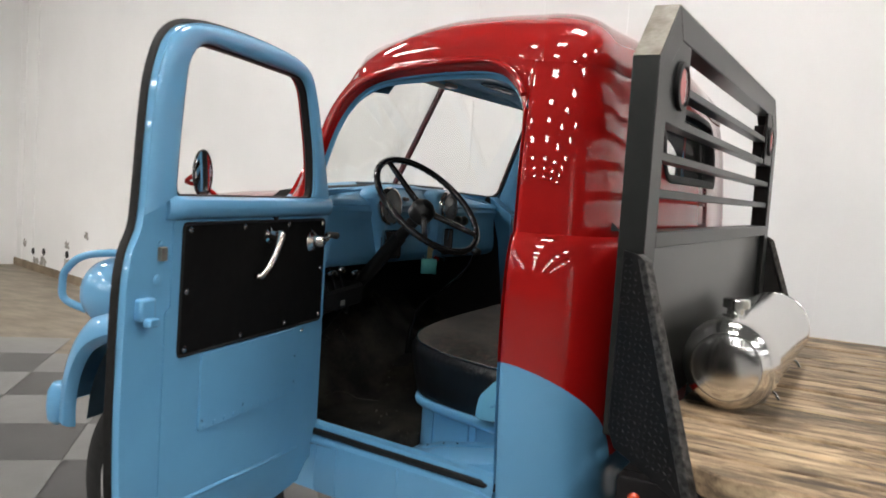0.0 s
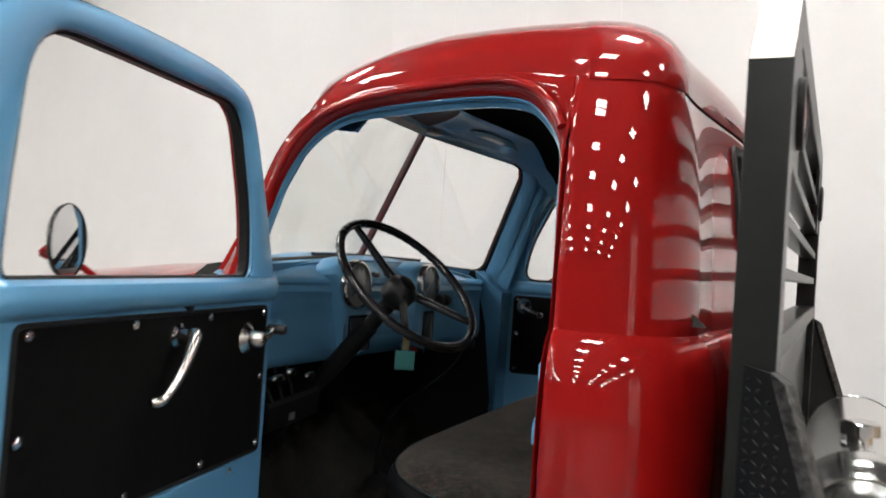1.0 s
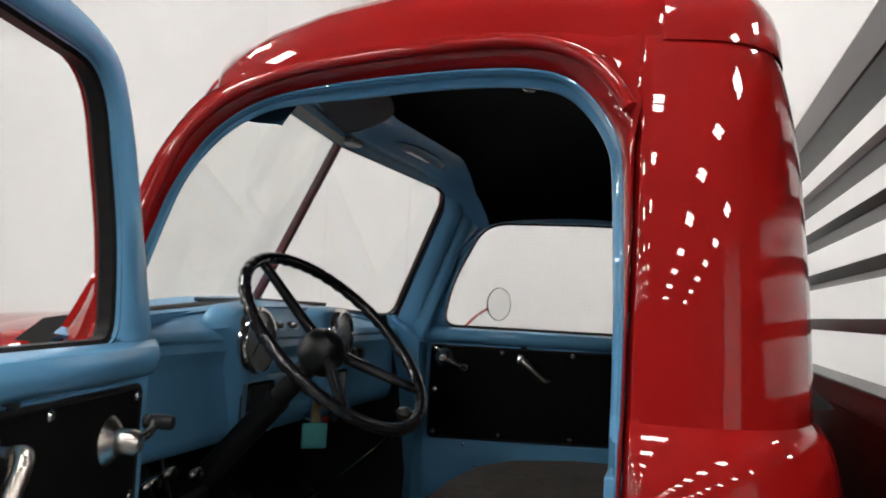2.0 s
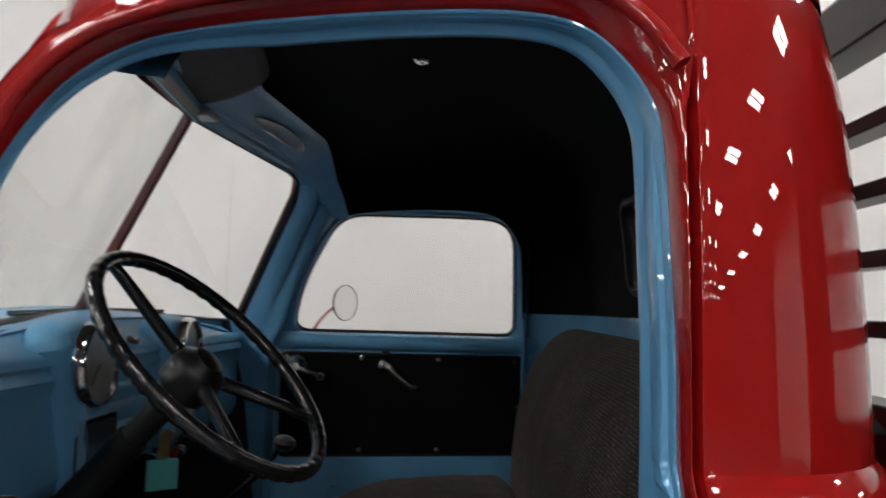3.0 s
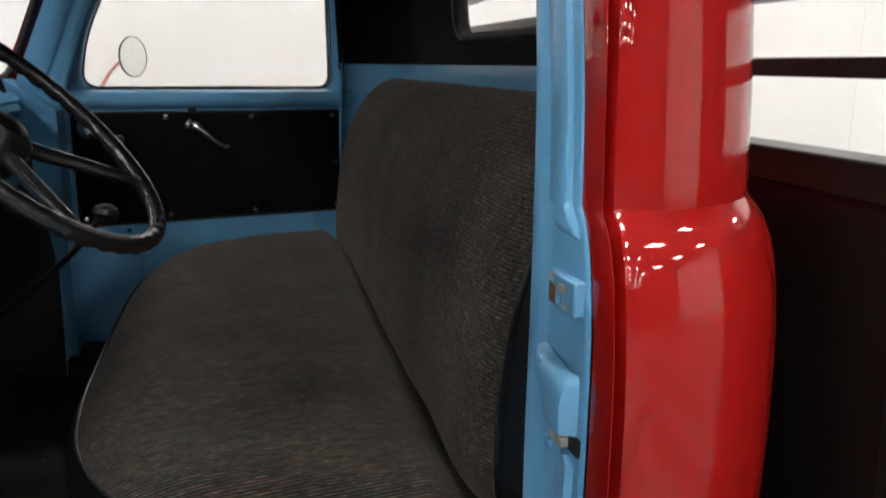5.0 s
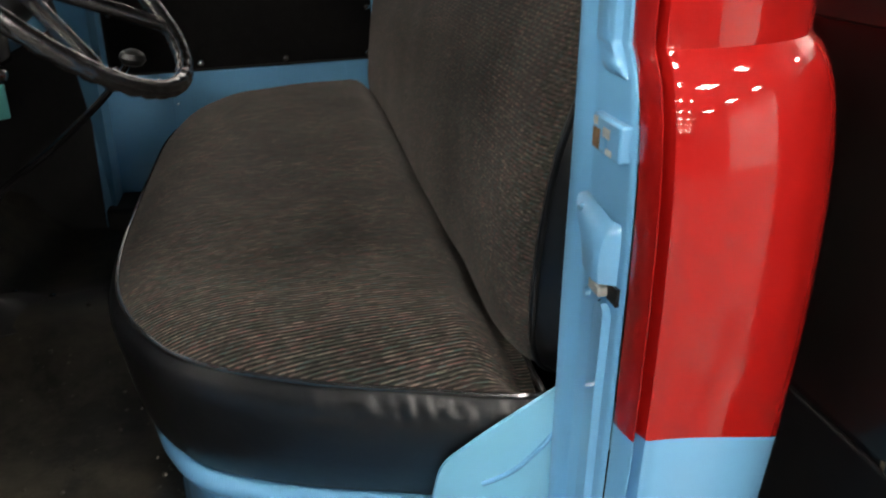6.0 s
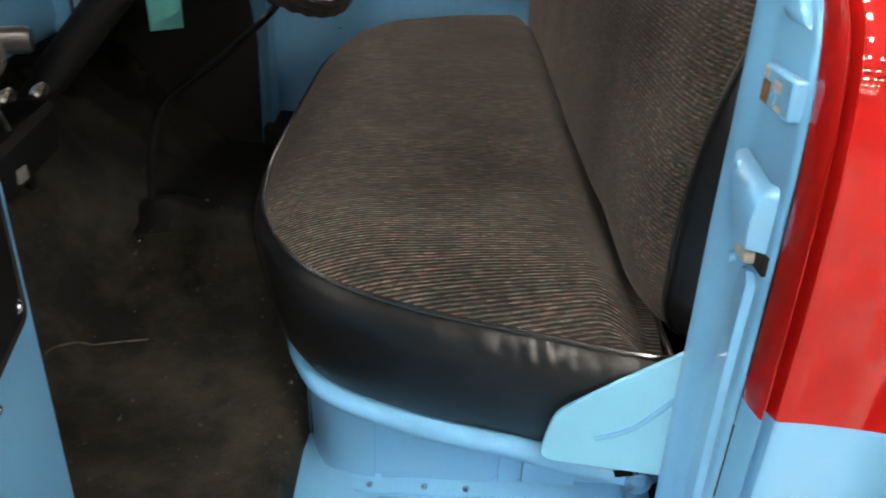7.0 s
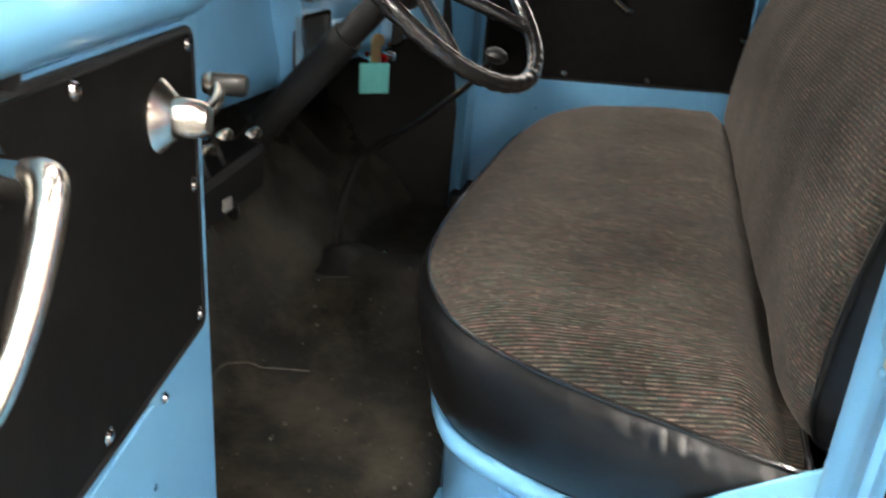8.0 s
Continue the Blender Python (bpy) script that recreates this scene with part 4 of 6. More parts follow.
    part("inner_panel", bm, BLUE, door, "light blue pressed inner door panel", bevel=0.002, segments=3)
    board = rounded([(-0.004, 1.101), (0.683, 1.113), (0.678, 1.390), (-0.004, 1.388)], 0.014, 4)
    bm = plate(dense(board, 0.1), [], -0.0055, where)
    part("trim_board", bm, PANEL_BLACK, door, "black trim board", bevel=0.0015)
    bm = bmesh.new()
    ring_sweep(bm, dense(board, 0.08), [(-0.004, -0.002), (-0.003, -0.006), (0.001, -0.0078), (0.004, -0.0055)], where)
    part("board_piping", bm, BLACK_VINYL, door)
    ax = W(0, -1, 0) - W(0, 0, 0)
    for u, z in ((0.010, 1.377), (0.218, 1.378), (0.437, 1.378), (0.655, 1.377), (0.010, 1.250), (0.662, 1.248), (0.010, 1.118), (0.218, 1.121), (0.437, 1.123), (0.662, 1.127)):
        screw(door, W(u, -0.0055, z), ax)
    # pressed lower panel with its own small screws
    low = rounded([(0.137, 0.919), (0.600, 0.932), (0.598, 1.104), (0.135, 1.098)], 0.010, 3)
    bm = plate(dense(low, 0.1), [], -0.0085, where)
    part("access_cover", bm, BLUE, door, "light blue screwed access cover", bevel=0.002)
    for k in range(11):
        bm = bmesh.new()
        lathe(bm, W(0.16 + 0.042 * k, -0.0085, 0.930 + 0.0012 * k), ax, [(0, 0.006), (0.0012, 0.005), (0.0018, 0.0)], 10)
        part("spot_weld", bm, BLUE, door)
    for u, z in ((0.415, 0.951), (0.150, 0.95), (0.150, 1.02), (0.110, 1.085), (0.588, 0.955)):
        screw(door, W(u, -0.0055, z), ax, 0.0046)
    bm = bmesh.new()
    tube(bm, [W(0.10 + 0.60 * k / 20, -0.003, 0.752 + 0.047 * k / 20) for k in range(21)], 0.0055, 8)
    part("pressed_rib", bm, BLUE, door)
    # pull lever
    bm = bmesh.new()
    p = W(LV, -0.004, 1.354)
    lathe(bm, p, ax, [(0, 0.021), (0.006, 0.020), (0.010, 0.013), (0.030, 0.011), (0.034, 0.0)], 20)
    esc = part("lever_boss", bm, CHROME, door, "chrome boss")
    tip = open_handle
    line = spline([W(LV, -0.032, 1.357), W(LV + (tip[0] - LV) * 0.12, -0.046, 1.354), W(LV + (tip[0] - LV) * 0.55, -0.046, 1.354 + (tip[1] - 1.354) * 0.55), W(tip[0], -0.040, tip[1]), W(tip[0] + (tip[0] - LV) * 0.25, -0.030, tip[1] + (tip[1] - 1.354) * 0.04)], 6)
    bm = bmesh.new()
    tube(bm, line, lambda s: 0.0105 - 0.003 * s if s < 0.9 else 0.0065, 12)
    part("pull_lever", bm, WORN_CHROME, door, "curved worn chrome pull lever")
    # window crank
    bm = bmesh.new()
    p = W(crank[0], -0.004, crank[1])
    lathe(bm, p, ax, [(0, 0.030), (0.004, 0.030), (0.012, 0.022), (0.016, 0.017), (0.036, 0.015), (0.042, 0.011), (0.043, 0.0)], 24)
    part("crank_boss", bm, WORN_CHROME, door, "chrome conical crank boss")
    bm = bmesh.new()
    tube(bm, spline([W(crank[0], -0.037, crank[1]), W(crank[0] + (crank_to[0] - crank[0]) * 0.5, -0.042, crank[1] + (crank_to[1] - crank[1]) * 0.5), W(crank_to[0], -0.034, crank_to[1])], 6), 0.0065, 10)
    part("crank_arm", bm, WORN_CHROME, door, "chrome crank arm")
    bm = bmesh.new()
    dv = ax
    lathe(bm, W(crank_to[0], -0.030, crank_to[1]), dv, [(0, 0.006), (0.001, 0.0095), (0.027, 0.010), (0.030, 0.008), (0.030, 0)], 14)
    part("crank_knob", bm, PLASTIC_BLACK, door, "black crank knob")
    bm = bmesh.new()
    lathe(bm, W(crank_to[0], -0.030, crank_to[1]), dv, [(-0.008, 0.0), (-0.007, 0.009), (-0.001, 0.0105), (0.001, 0.0105), (0.001, 0)], 14)
    part("crank_collar", bm, WORN_CHROME, door, "worn chrome collar")
    # small black bump stop over the board
    bm = bmesh.new()
    lathe(bm, W(0.285, 0.0, 1.398), ax, [(0, 0.012), (0.006, 0.010), (0.010, 0.0)], 12)
    part("bump_stop", bm, RUBBER, door)
    # the pane, wound down: a thin strip shows at the waist
    return door


DD, DN = Vector((-0.6213, 0.0080, 0)), Vector((0.2217, -0.9751, 0))
DOUT = Vector((-0.9751, -0.2217, 0))
FA, FN = Vector((-0.678, 1.579, 0)), Vector((0.9928, 0.1197, 0))
FOUT = Vector((-0.1197, 0.9928, 0))


def near_door(u, v, z):
    p = DD + DN * u + DOUT * v
    return (p.x, p.y, z)


def far_door(u, v, z):
    p = FA + FN * u + FOUT * v
    return (p.x, p.y, z)


open_door = build_door(near_door, (0.402, 1.266), (0.082, 1.330), (0.020, 1.346), "door", "light blue driver's door with a black trim board, wide open")
shut_door = build_door(far_door, (0.352, 1.303), (0.035, 1.352), (0.105, 1.325), "door", "light blue passenger door with a black trim board, shut", FAR_WIN, 0.285)

# glass of the shut door, wound up
bm = bmesh.new()
bm.faces.new([bm.verts.new(far_door(u, 0.016, z)) for u, z in ((0.0, 1.44), (0.70, 1.44), (0.69, 1.795), (0.20, 1.795), (0.05, 1.65))])
g = part("pane", bm, GLASS, shut_door, "clear side window glass", smooth=False)
g.visible_shadow = False

# latch hardware on the edge of the open door
W = lambda u, v, z: Vector(near_door(u, v, z))
edge_ax = W(0, -1, 0) - W(0, 0, 0)
for u, z, r in ((0.757, 1.281, 0.011), (0.752, 1.352, 0.007)):
    bm = bmesh.new()
    lathe(bm, W(u, 0.0, z), edge_ax, [(0, r), (0.004, r * 0.9), (0.007, 0)], 14)
    part("edge_plug", bm, BLUE, open_door)
bm = box_bm((0.737, -0.010, 1.318), (0.757, 0.004, 1.346), lambda p: W(p.x, p.y, p.z))
part("striker", bm, STEEL, open_door, "worn steel dovetail striker", bevel=0.002)
bm = box_bm((0.775, -0.016, 1.205), (0.822, 0.004, 1.250), lambda p: W(p.x, p.y, p.z))
part("latch_cover", bm, BLUE, open_door, bevel=0.006)
bm = box_bm((0.782, -0.03, 1.195), (0.812, -0.012, 1.212), lambda p: W(p.x, p.y, p.z))
part("latch_bolt", bm, BLUE, open_door, bevel=0.004)

# ---- mirrors on their arms ----
def build_mirror(owner, head, face, foot, r):
    head, face, foot = Vector(head), Vector(face).normalized(), Vector(foot)
    bm = bmesh.new()
    hold = head - face * 0.013 + Vector((-0.035, 0, -0.02))
    mid = (hold + foot) / 2 + Vector((0, 0, 0.012))
    tube(bm, spline([foot, mid, hold, head - face * 0.013], 6), 0.0055, 8)
    arm = part("mirror_arm", bm, RED, owner, "thin red mirror arm")
    bm = bmesh.new()
    lathe(bm, head - face * 0.014, face, [(0, 0.0), (0.001, r * 0.45), (0.004, r * 0.8), (0.009, r * 0.97), (0.014, r), (0.016, r * 0.96)], 32)
    part("mirror_shell", bm, BLACK_GLOSS, owner, "round mirror back")
    bm = bmesh.new()
    lathe(bm, head, face, [(0.0, r * 0.955), (0.001, 0.0)], 32)
    part("mirror_face", bm, MIRROR, owner, "round mirror glass")


build_mirror(open_door, (-0.585, -0.490, 1.495), (0.906, 0.42, 0.03), (-0.60, -0.40, 1.425), 0.056)
build_mirror(shut_door, (-0.594, 2.159, 1.531), (0.83, -0.56, 0.0), (-0.650, 1.76, 1.415), 0.064)

# ---- sill, floor and firewall ----
bm = bmesh.new()
rows = []
for x in [-0.72 + 0.75 * k / 24 for k in range(25)]:
    y = yskin(x, 0.9) + 0.012
    rows.append([Vector((x, y, 0.600)), Vector((x, y - 0.006, 0.66)), Vector((x, y + 0.002, 0.745)), Vector((x, y + 0.012, 0.752)), Vector((x, y + 0.030, 0.756)), Vector((x, y + 0.034, 0.776)), Vector((x, y + 0.040, 0.782)), Vector((x, y + 0.048, 0.780)), Vector((x, y + 0.052, 0.772)), Vector((x, y + 0.058, 0.735)), Vector((x, y + 0.075, 0.62))])
grid_sheet(bm, rows)
part("sill", bm, BLUE, truck, "light blue stepped door sill")
bm = bmesh.new()
tube(bm, [Vector((x, yskin(x, 0.9) + 0.030, 0.766)) for x in (-0.70, -0.5, -0.3, -0.1, 0.0)], 0.0105, 8)
part("sill_rubber", bm, RUBBER, truck, "black rubber strip along the sill")
for x in (-0.60, -0.52, -0.30):
    bm = bmesh.new()
    tube(bm, [Vector((x, yskin(x, 0.9) + 0.010, z)) for z in (0.605, 0.65, 0.70, 0.742)], 0.0045, 8)
    part("pressed_rib", bm, BLUE, truck)
bm = box_bm((-0.72, 1.44, 0.62), (0.04, 1.66, 0.79))
part("far_sill", bm, BLACK_VINYL, truck, "black matted far sill", bevel=0.01)
def mat_height(x, y):
    """The mat lies on the floor, climbs the hump and the toe board and is creased at the front."""
    ramp = max(0.0, -0.80 - x)
    hump = 0.10 * math.exp(-((y - YC) / 0.20) ** 2) * min(1.0, max(0.0, (-0.35 - x) / 0.3))
    folds = 0.075 * min(1.0, max(0.0, (-0.85 - x) / 0.10)) * (1 - abs(noise.noise((x * 5 + y * 6, y * 4 - x * 3, 8)))) ** 3
    edge = 0.06 * min(1.0, max(0.0, (x + 0.456) / 0.014))
    return 0.735 - edge + ramp * 0.75 + hump + folds + 0.008 * noise.noise((x * 6, y * 6, 0)) + 0.004 * noise.noise((x * 17, y * 15, 3))


bm = bmesh.new()
rows = []
for i in range(57):
    x = 0.22 - 1.30 * i / 56
    row = []
    for j in range(49):
        y = 0.0 + 1.56 * j / 48
        row.append(Vector((x, y, mat_height(x, y))))
    rows.append(row)
grid_sheet(bm, rows)
part("floor_mat", bm, MAT, truck, "dusty dark rubber floor mat")
# round pressing ridge in the mat
bm = bmesh.new()
arc = spline([Vector((x, y, 0)) for x, y in ((-0.835, 0.34), (-0.842, 0.38), (-0.844, 0.43), (-0.830, 0.46), (-0.812, 0.481), (-0.77, 0.500), (-0.72, 0.509))], 5)
tube(bm, [Vector((p.x, p.y, mat_height(p.x, p.y))) for p in arc], 0.0022, 6)
part("mat_ridge", bm, DUST, truck)
bm = bmesh.new()
rnd = random.Random(31)
for k in range(130):
    x, y = -0.30 - 0.52 * rnd.random(), 0.10 + 0.85 * rnd.random()
    r = 0.0015 + 0.0035 * rnd.random() ** 3
    bmesh.ops.create_icosphere(bm, subdivisions=1, radius=r, matrix=Matrix.Translation((x, y, mat_height(x, y) + r * 0.4)))
grit = part("floor_grit", bm, DUST, truck, "pale grit on the floor mat")
grit["kind"] = "stuff"
bm = bmesh.new()
grid_sheet(bm, [[Vector((-1.06, y, 0.66)), Vector((-1.07, y, 0.90)), Vector((-1.09, y, 1.10)), Vector((-1.02, y, min(1.34, top - 0.05))), Vector((-0.90, y, top))] for y, top in ((0.02, 1.30), (0.10, 1.33), (0.22, 1.43), (0.4, 1.462), (YC, 1.462), (1.2, 1.462), (1.40, 1.43), (1.52, 1.33), (1.60, 1.30))])
part("firewall", bm, BLACK_VINYL, truck, "black padded firewall")
bm = plate([(-1.11, 0.66), (-0.722, 0.66), (-0.722, 1.40), (-0.80, 1.475), (-0.90, 1.46), (-1.11, 1.3)], [], 0.01, lambda x, v, z: near_side(x, v + 0.09, z))
part("kick_panel", bm, BLACK_VINYL, truck, "black kick panel")
bm = plate([(-1.11, 0.66), (-0.728, 0.66), (-0.728, 1.0), (-0.765, 1.28), (-0.80, 1.475), (-0.90, 1.46), (-1.11, 1.3)], [], 0.092, lambda x, v, z: far_side(x, v + 0.030, z))
part("kick_panel", bm, BLACK_VINYL, truck, "black kick panel")
bm = plate([(-0.7275, 0.66), (-0.696, 0.66), (-0.696, 1.40), (-0.7995, 1.475), (-0.7645, 1.28), (-0.7275, 1.0)], [], 0.092, lambda x, v, z: far_side(x, v + 0.030, z))
part("pillar_foot", bm, BLUE_IN, truck, "light blue foot of the windscreen pillar")

# ---- dash ----
# section from the foot of the glass: cowl ledge, crease, rounded roll with a groove, plain face; each with its share of the bow
DASH = [(-0.885, 1.482, 0.85), (-0.860, 1.480, 0.85), (-0.828, 1.475, 0.70), (-0.803, 1.468, 0.40), (-0.799, 1.464, 0.36), (-0.804, 1.460, 0.32), (-0.800, 1.452, 0.20), (-0.783, 1.444, 0.10), (-0.774, 1.434, 0.06), (-0.773, 1.426, 0.05), (-0.778, 1.420, 0.05), (-0.775, 1.413, 0.05),
        (-0.773, 1.404, 0.05), (-0.780, 1.390, 0.05), (-0.786, 1.375, 0.05), (-0.788, 1.33, 0.05), (-0.788, 1.25, 0.05), (-0.796, 1.228, 0.05), (-0.815, 1.215, 0.05), (-0.85, 1.22, 0.05)]
bm = bmesh.new()
rows = []
for y in [0.045 + 1.50 * k / 60 for k in range(61)]:
    out = (y - YC) / 0.74
    bow, end = 1 - out ** 2, out ** 4
    rows.append([Vector((x - 0.075 * bow * w + 0.004 + (0.075 * end if k < 2 else (0.03 * end if k == 2 else 0)), y, z + (0.060 * (bow - 0.56) * (1.0 if k < 6 else 0.5) if k < 7 else 0))) for k, (x, z, w) in enumerate(DASH)])
grid_sheet(bm, rows)
dash = part("dash", bm, BLUE_IN, truck, "light blue steel dash with a rolled upper edge")


def instrument_pod(flip):
    """A raised shield round one gauge: wide at the top, beaded along its edge."""
    bm = bmesh.new()
    rows = []
    for z, x, arch in ((1.494, -0.815, 0.036), (1.496, -0.800, 0.036), (1.494, -0.778, 0.034), (1.484, -0.762, 0.028), (1.462, -0.753, 0.016), (1.44, -0.750, 0.006), (1.40, -0.750, 0), (1.356, -0.750, 0), (1.31, -0.750, 0), (1.263, -0.751, 0), (1.240, -0.757, 0), (1.228, -0.772, 0), (1.224, -0.812, 0)):
        lo = 0.438 + 0.062 * min(1.0, max(0.0, (1.465 - z) / 0.11)) + 0.036 * min(1.0, max(0.0, (1.355 - z) / 0.10))
        hi = 0.640 - 0.012 * min(1.0, max(0.0, (1.465 - z) / 0.11))
        row = []
        for u, e in ((0.0, 0.0), (0.04, 0.45), (0.08, 0.82), (0.13, 1.0), (0.18, 1.07), (0.23, 1.05), (0.28, 1.0), (0.40, 1.0), (0.55, 1.0), (0.70, 1.0), (0.82, 1.0), (0.90, 0.98), (0.95, 0.80), (0.98, 0.45), (1.0, 0.0)):
            y = lo + (hi - lo) * u
            y = 2 * 0.762 - y if flip else y
            row.append(Vector((-0.815 + (x + 0.815) * e, y, z - arch * abs(2 * u - 1.1) ** 3)))
        rows.append(row)
    grid_sheet(bm, rows)
    part("instrument_pod", bm, BLUE_IN, dash, "light blue raised instrument pod")


instrument_pod(False)
instrument_pod(True)
# ribbed panel between the pods
bm = bmesh.new()
rows = []
for k in range(49):
    z = 1.415 - 0.175 * k / 48
    rows.append([Vector((-0.783 + 0.0045 * abs(math.sin(math.pi * (z - 1.24) / 0.035)) ** 0.6 - 0.02 * (abs(y - 0.765) > 0.128), y, z)) for y in (0.635, 0.6375, 0.70, 0.765, 0.83, 0.8925, 0.895)])
grid_sheet(bm, rows)
part("ribbed_panel", bm, BLUE_IN, dash, "light blue ribbed panel between the gauges")


def gauge(y, z, r, face, label):
    x = -0.744
    bm = bmesh.new()
    lathe(bm, (x, y, z), (1, 0, 0.05), [(-0.006, r * 1.12), (0.004, r * 1.12), (0.011, r * 1.06), (0.012, r * 0.98), (0.004, r * 0.95)], 36)
    b = part("gauge", bm, CHROME, truck, label)
    bm = bmesh.new()
    lathe(bm, (x, y, z), (1, 0, 0.05), [(0.005, r * 0.96), (0.0052, 0.0)], 36)
    f = part("dial", bm, face, b)
    for k in range(9):
        a = math.radians(220 - 32.5 * k)
        p0 = Vector((x + 0.0062, y + r * 0.70 * math.cos(a), z + r * 0.70 * math.sin(a)))
        p1 = Vector((x + 0.0062, y + r * 0.86 * math.cos(a), z + r * 0.86 * math.sin(a)))
        bm = bmesh.new()
        tube(bm, [p0, p1], 0.0011, 4)
        part("tick", bm, VISOR, b)
    bm = bmesh.new()
    tube(bm, [Vector((x + 0.0075, y, z)), Vector((x + 0.0075, y - r * 0.45, z - r * 0.5))], 0.0014, 5)
    part("needle", bm, VISOR if face is GAUGE_DARK else PLASTIC_BLACK, b)
    if face is GAUGE:
        arc = [Vector((x + 0.0056, y + r * 0.95 * math.cos(a), z + r * 0.95 * math.sin(a))) for a in [math.radians(198 + 144 * k / 16) for k in range(17)]]
        bm = bmesh.new()
        bm.faces.new([bm.verts.new(p) for p in arc])
        part("dial_insert", bm, GAUGE_DARK, b, "dark lower part of the dial")


gauge(0.546, 1.424, 0.060, GAUGE, "round gauge with a pale dial in a chrome ring")
gauge(0.972, 1.428, 0.056, GAUGE_DARK, "round gauge with a dark dial in a chrome ring")
# lower chrome-edged boxes
for y, zc, w, h, m in ((0.575, 1.290, 0.050, 0.045, GAUGE_DARK), (0.985, 1.290, 0.030, 0.045, GAUGE_DARK)):
    bm = plate(rounded([(y - w - 0.007, zc - h - 0.007), (y + w + 0.007, zc - h - 0.007), (y + w + 0.007, zc + h + 0.007), (y - w - 0.007, zc + h + 0.007)], 0.01, 3), [rounded([(y - w, zc - h), (y + w, zc - h), (y + w, zc + h), (y - w, zc + h)], 0.006, 3)], 0.010, lambda u, v, z: (-0.752 + v, u, z))
    b = part("dash_box", bm, CHROME, truck, "chrome-edged black dash box")
    bm = box_bm((-0.76, y - w, zc - h), (-0.746, y + w, zc + h))
    part("box_face", bm, m, b)
for y, z in ((0.715, 1.448), (0.785, 1.448)):
    bm = bmesh.new()
    lathe(bm, (-0.795, y, z), (1, 0, 0.1), [(0, 0.010), (0.006, 0.010), (0.010, 0.006), (0.02, 0.007), (0.022, 0)], 14)
    part("dash_knob", bm, GAUGE_DARK, dash, "small dark knob")
for y in (1.12, 1.17):
    bm = bmesh.new()
    lathe(bm, (-0.788, y, 1.37), (1, 0, 0), [(0, 0.022), (0.02, 0.020), (0.03, 0.012), (0.03, 0)], 16)
    part("dash_knob", bm, PLASTIC_BLACK, dash, "black dash knob")
for y, m in ((0.90, RED), (0.86, CHROME), (0.95, CHROME)):
    bm = bmesh.new()
    lathe(bm, (-0.78, y, 1.232), (1, 0, -0.2), [(0, 0.004), (0.03, 0.004), (0.031, 0.010), (0.046, 0.009), (0.048, 0)], 14)
    part("pull_knob", bm, m, dash, "small pull knob under the dash")
bm = bmesh.new()
tube(bm, [Vector((-0.78, 0.20 + 0.012 * k, 1.195 + 0.003 * (k % 2))) for k in range(10)], 0.006, 6)
part("wiring_loom", bm, BLACK_GLOSS, truck, "black taped wiring under the dash")
bm = bmesh.new()
rows = [[Vector((x, y, z + 0.10 * (y - 0.25))) for x, z in ((-0.87, 1.14), (-0.775, 1.14), (-0.768, 1.13), (-0.772, 1.075), (-0.785, 1.066), (-0.87, 1.062))] for y in (0.24, 0.245, 0.36, 0.44, 0.446)]
vs = grid_sheet(bm, rows)
bm.faces.new(vs[0][::-1])
bm.faces.new(vs[-1])
fuse = part("fuse_box", bm, BLACK_VINYL, truck, "black box under the dash")
bm = box_bm((-0.772, 0.322, 1.090), (-0.7675, 0.344, 1.108))
part("pale_sticker", bm, VISOR, fuse, "small pale square sticker", bevel=0.001)

for y, z, ln in ((0.20, 1.205, 0.05), (0.255, 1.215, 0.035), (0.33, 1.20, 0.04)):
    bm = bmesh.new()
    tube(bm, spline([Vector((-0.735, y, z)), Vector((-0.73, y + ln * 0.5, z + 0.010)), Vector((-0.74, y + ln, z - 0.006))], 6), lambda s: 0.0045 + 0.002 * math.sin(s * 9), 8)
    part("column_bracket", bm, WORN_CHROME, truck, "worn bright column bracket")
bm = bmesh.new()
for k in range(4):
    y = 0.19 + 0.05 * k
    tube(bm, spline([Vector((-0.80, y, 1.22)), Vector((-0.775, y + 0.03, 1.13 - 0.02 * k)), Vector((-0.85, y + 0.10, 1.06))], 6), 0.004, 6)
part("wiring_loom", bm, BLACK_VINYL, truck, "loose black wires under the dash")

# ---- steering wheel and column ----
WC, WN, WR = Vector((-0.524, 0.432, 1.443)), Vector((0.696, -0.12, 0.707)).normalized(), 0.199
wx = Vector((0, 1, 0))
wx = (wx - WN * wx.dot(WN)).normalized()
wy = WN.cross(wx)
bm = bmesh.new()
N, M = 180, 14
vs = []
for i in range(N):
    a = 2 * math.pi * i / N
    rad = wx * math.cos(a) + wy * math.sin(a)
    ring = []
    for k in range(M):
        b = 2 * math.pi * k / M
        grip = 0.0026 * max(0.0, math.sin(a * 46)) * (0.6 - 0.4 * math.sin(b))
        rr = 0.0115 - grip
        ring.append(bm.verts.new(WC + rad * (WR + rr * math.cos(b)) + WN * rr * math.sin(b)))
    vs.append(ring)
for i in range(N):
    for k in range(M):
        bm.faces.new((vs[i][k], vs[i][(k + 1) % M], vs[(i + 1) % N][(k + 1) % M], vs[(i + 1) % N][k]))
wheel = part("steering_wheel", bm, BLACK_GLOSS, truck, "thin black three-spoke steering wheel with finger grips")
HUB = Vector((-0.556, 0.466, 1.428))
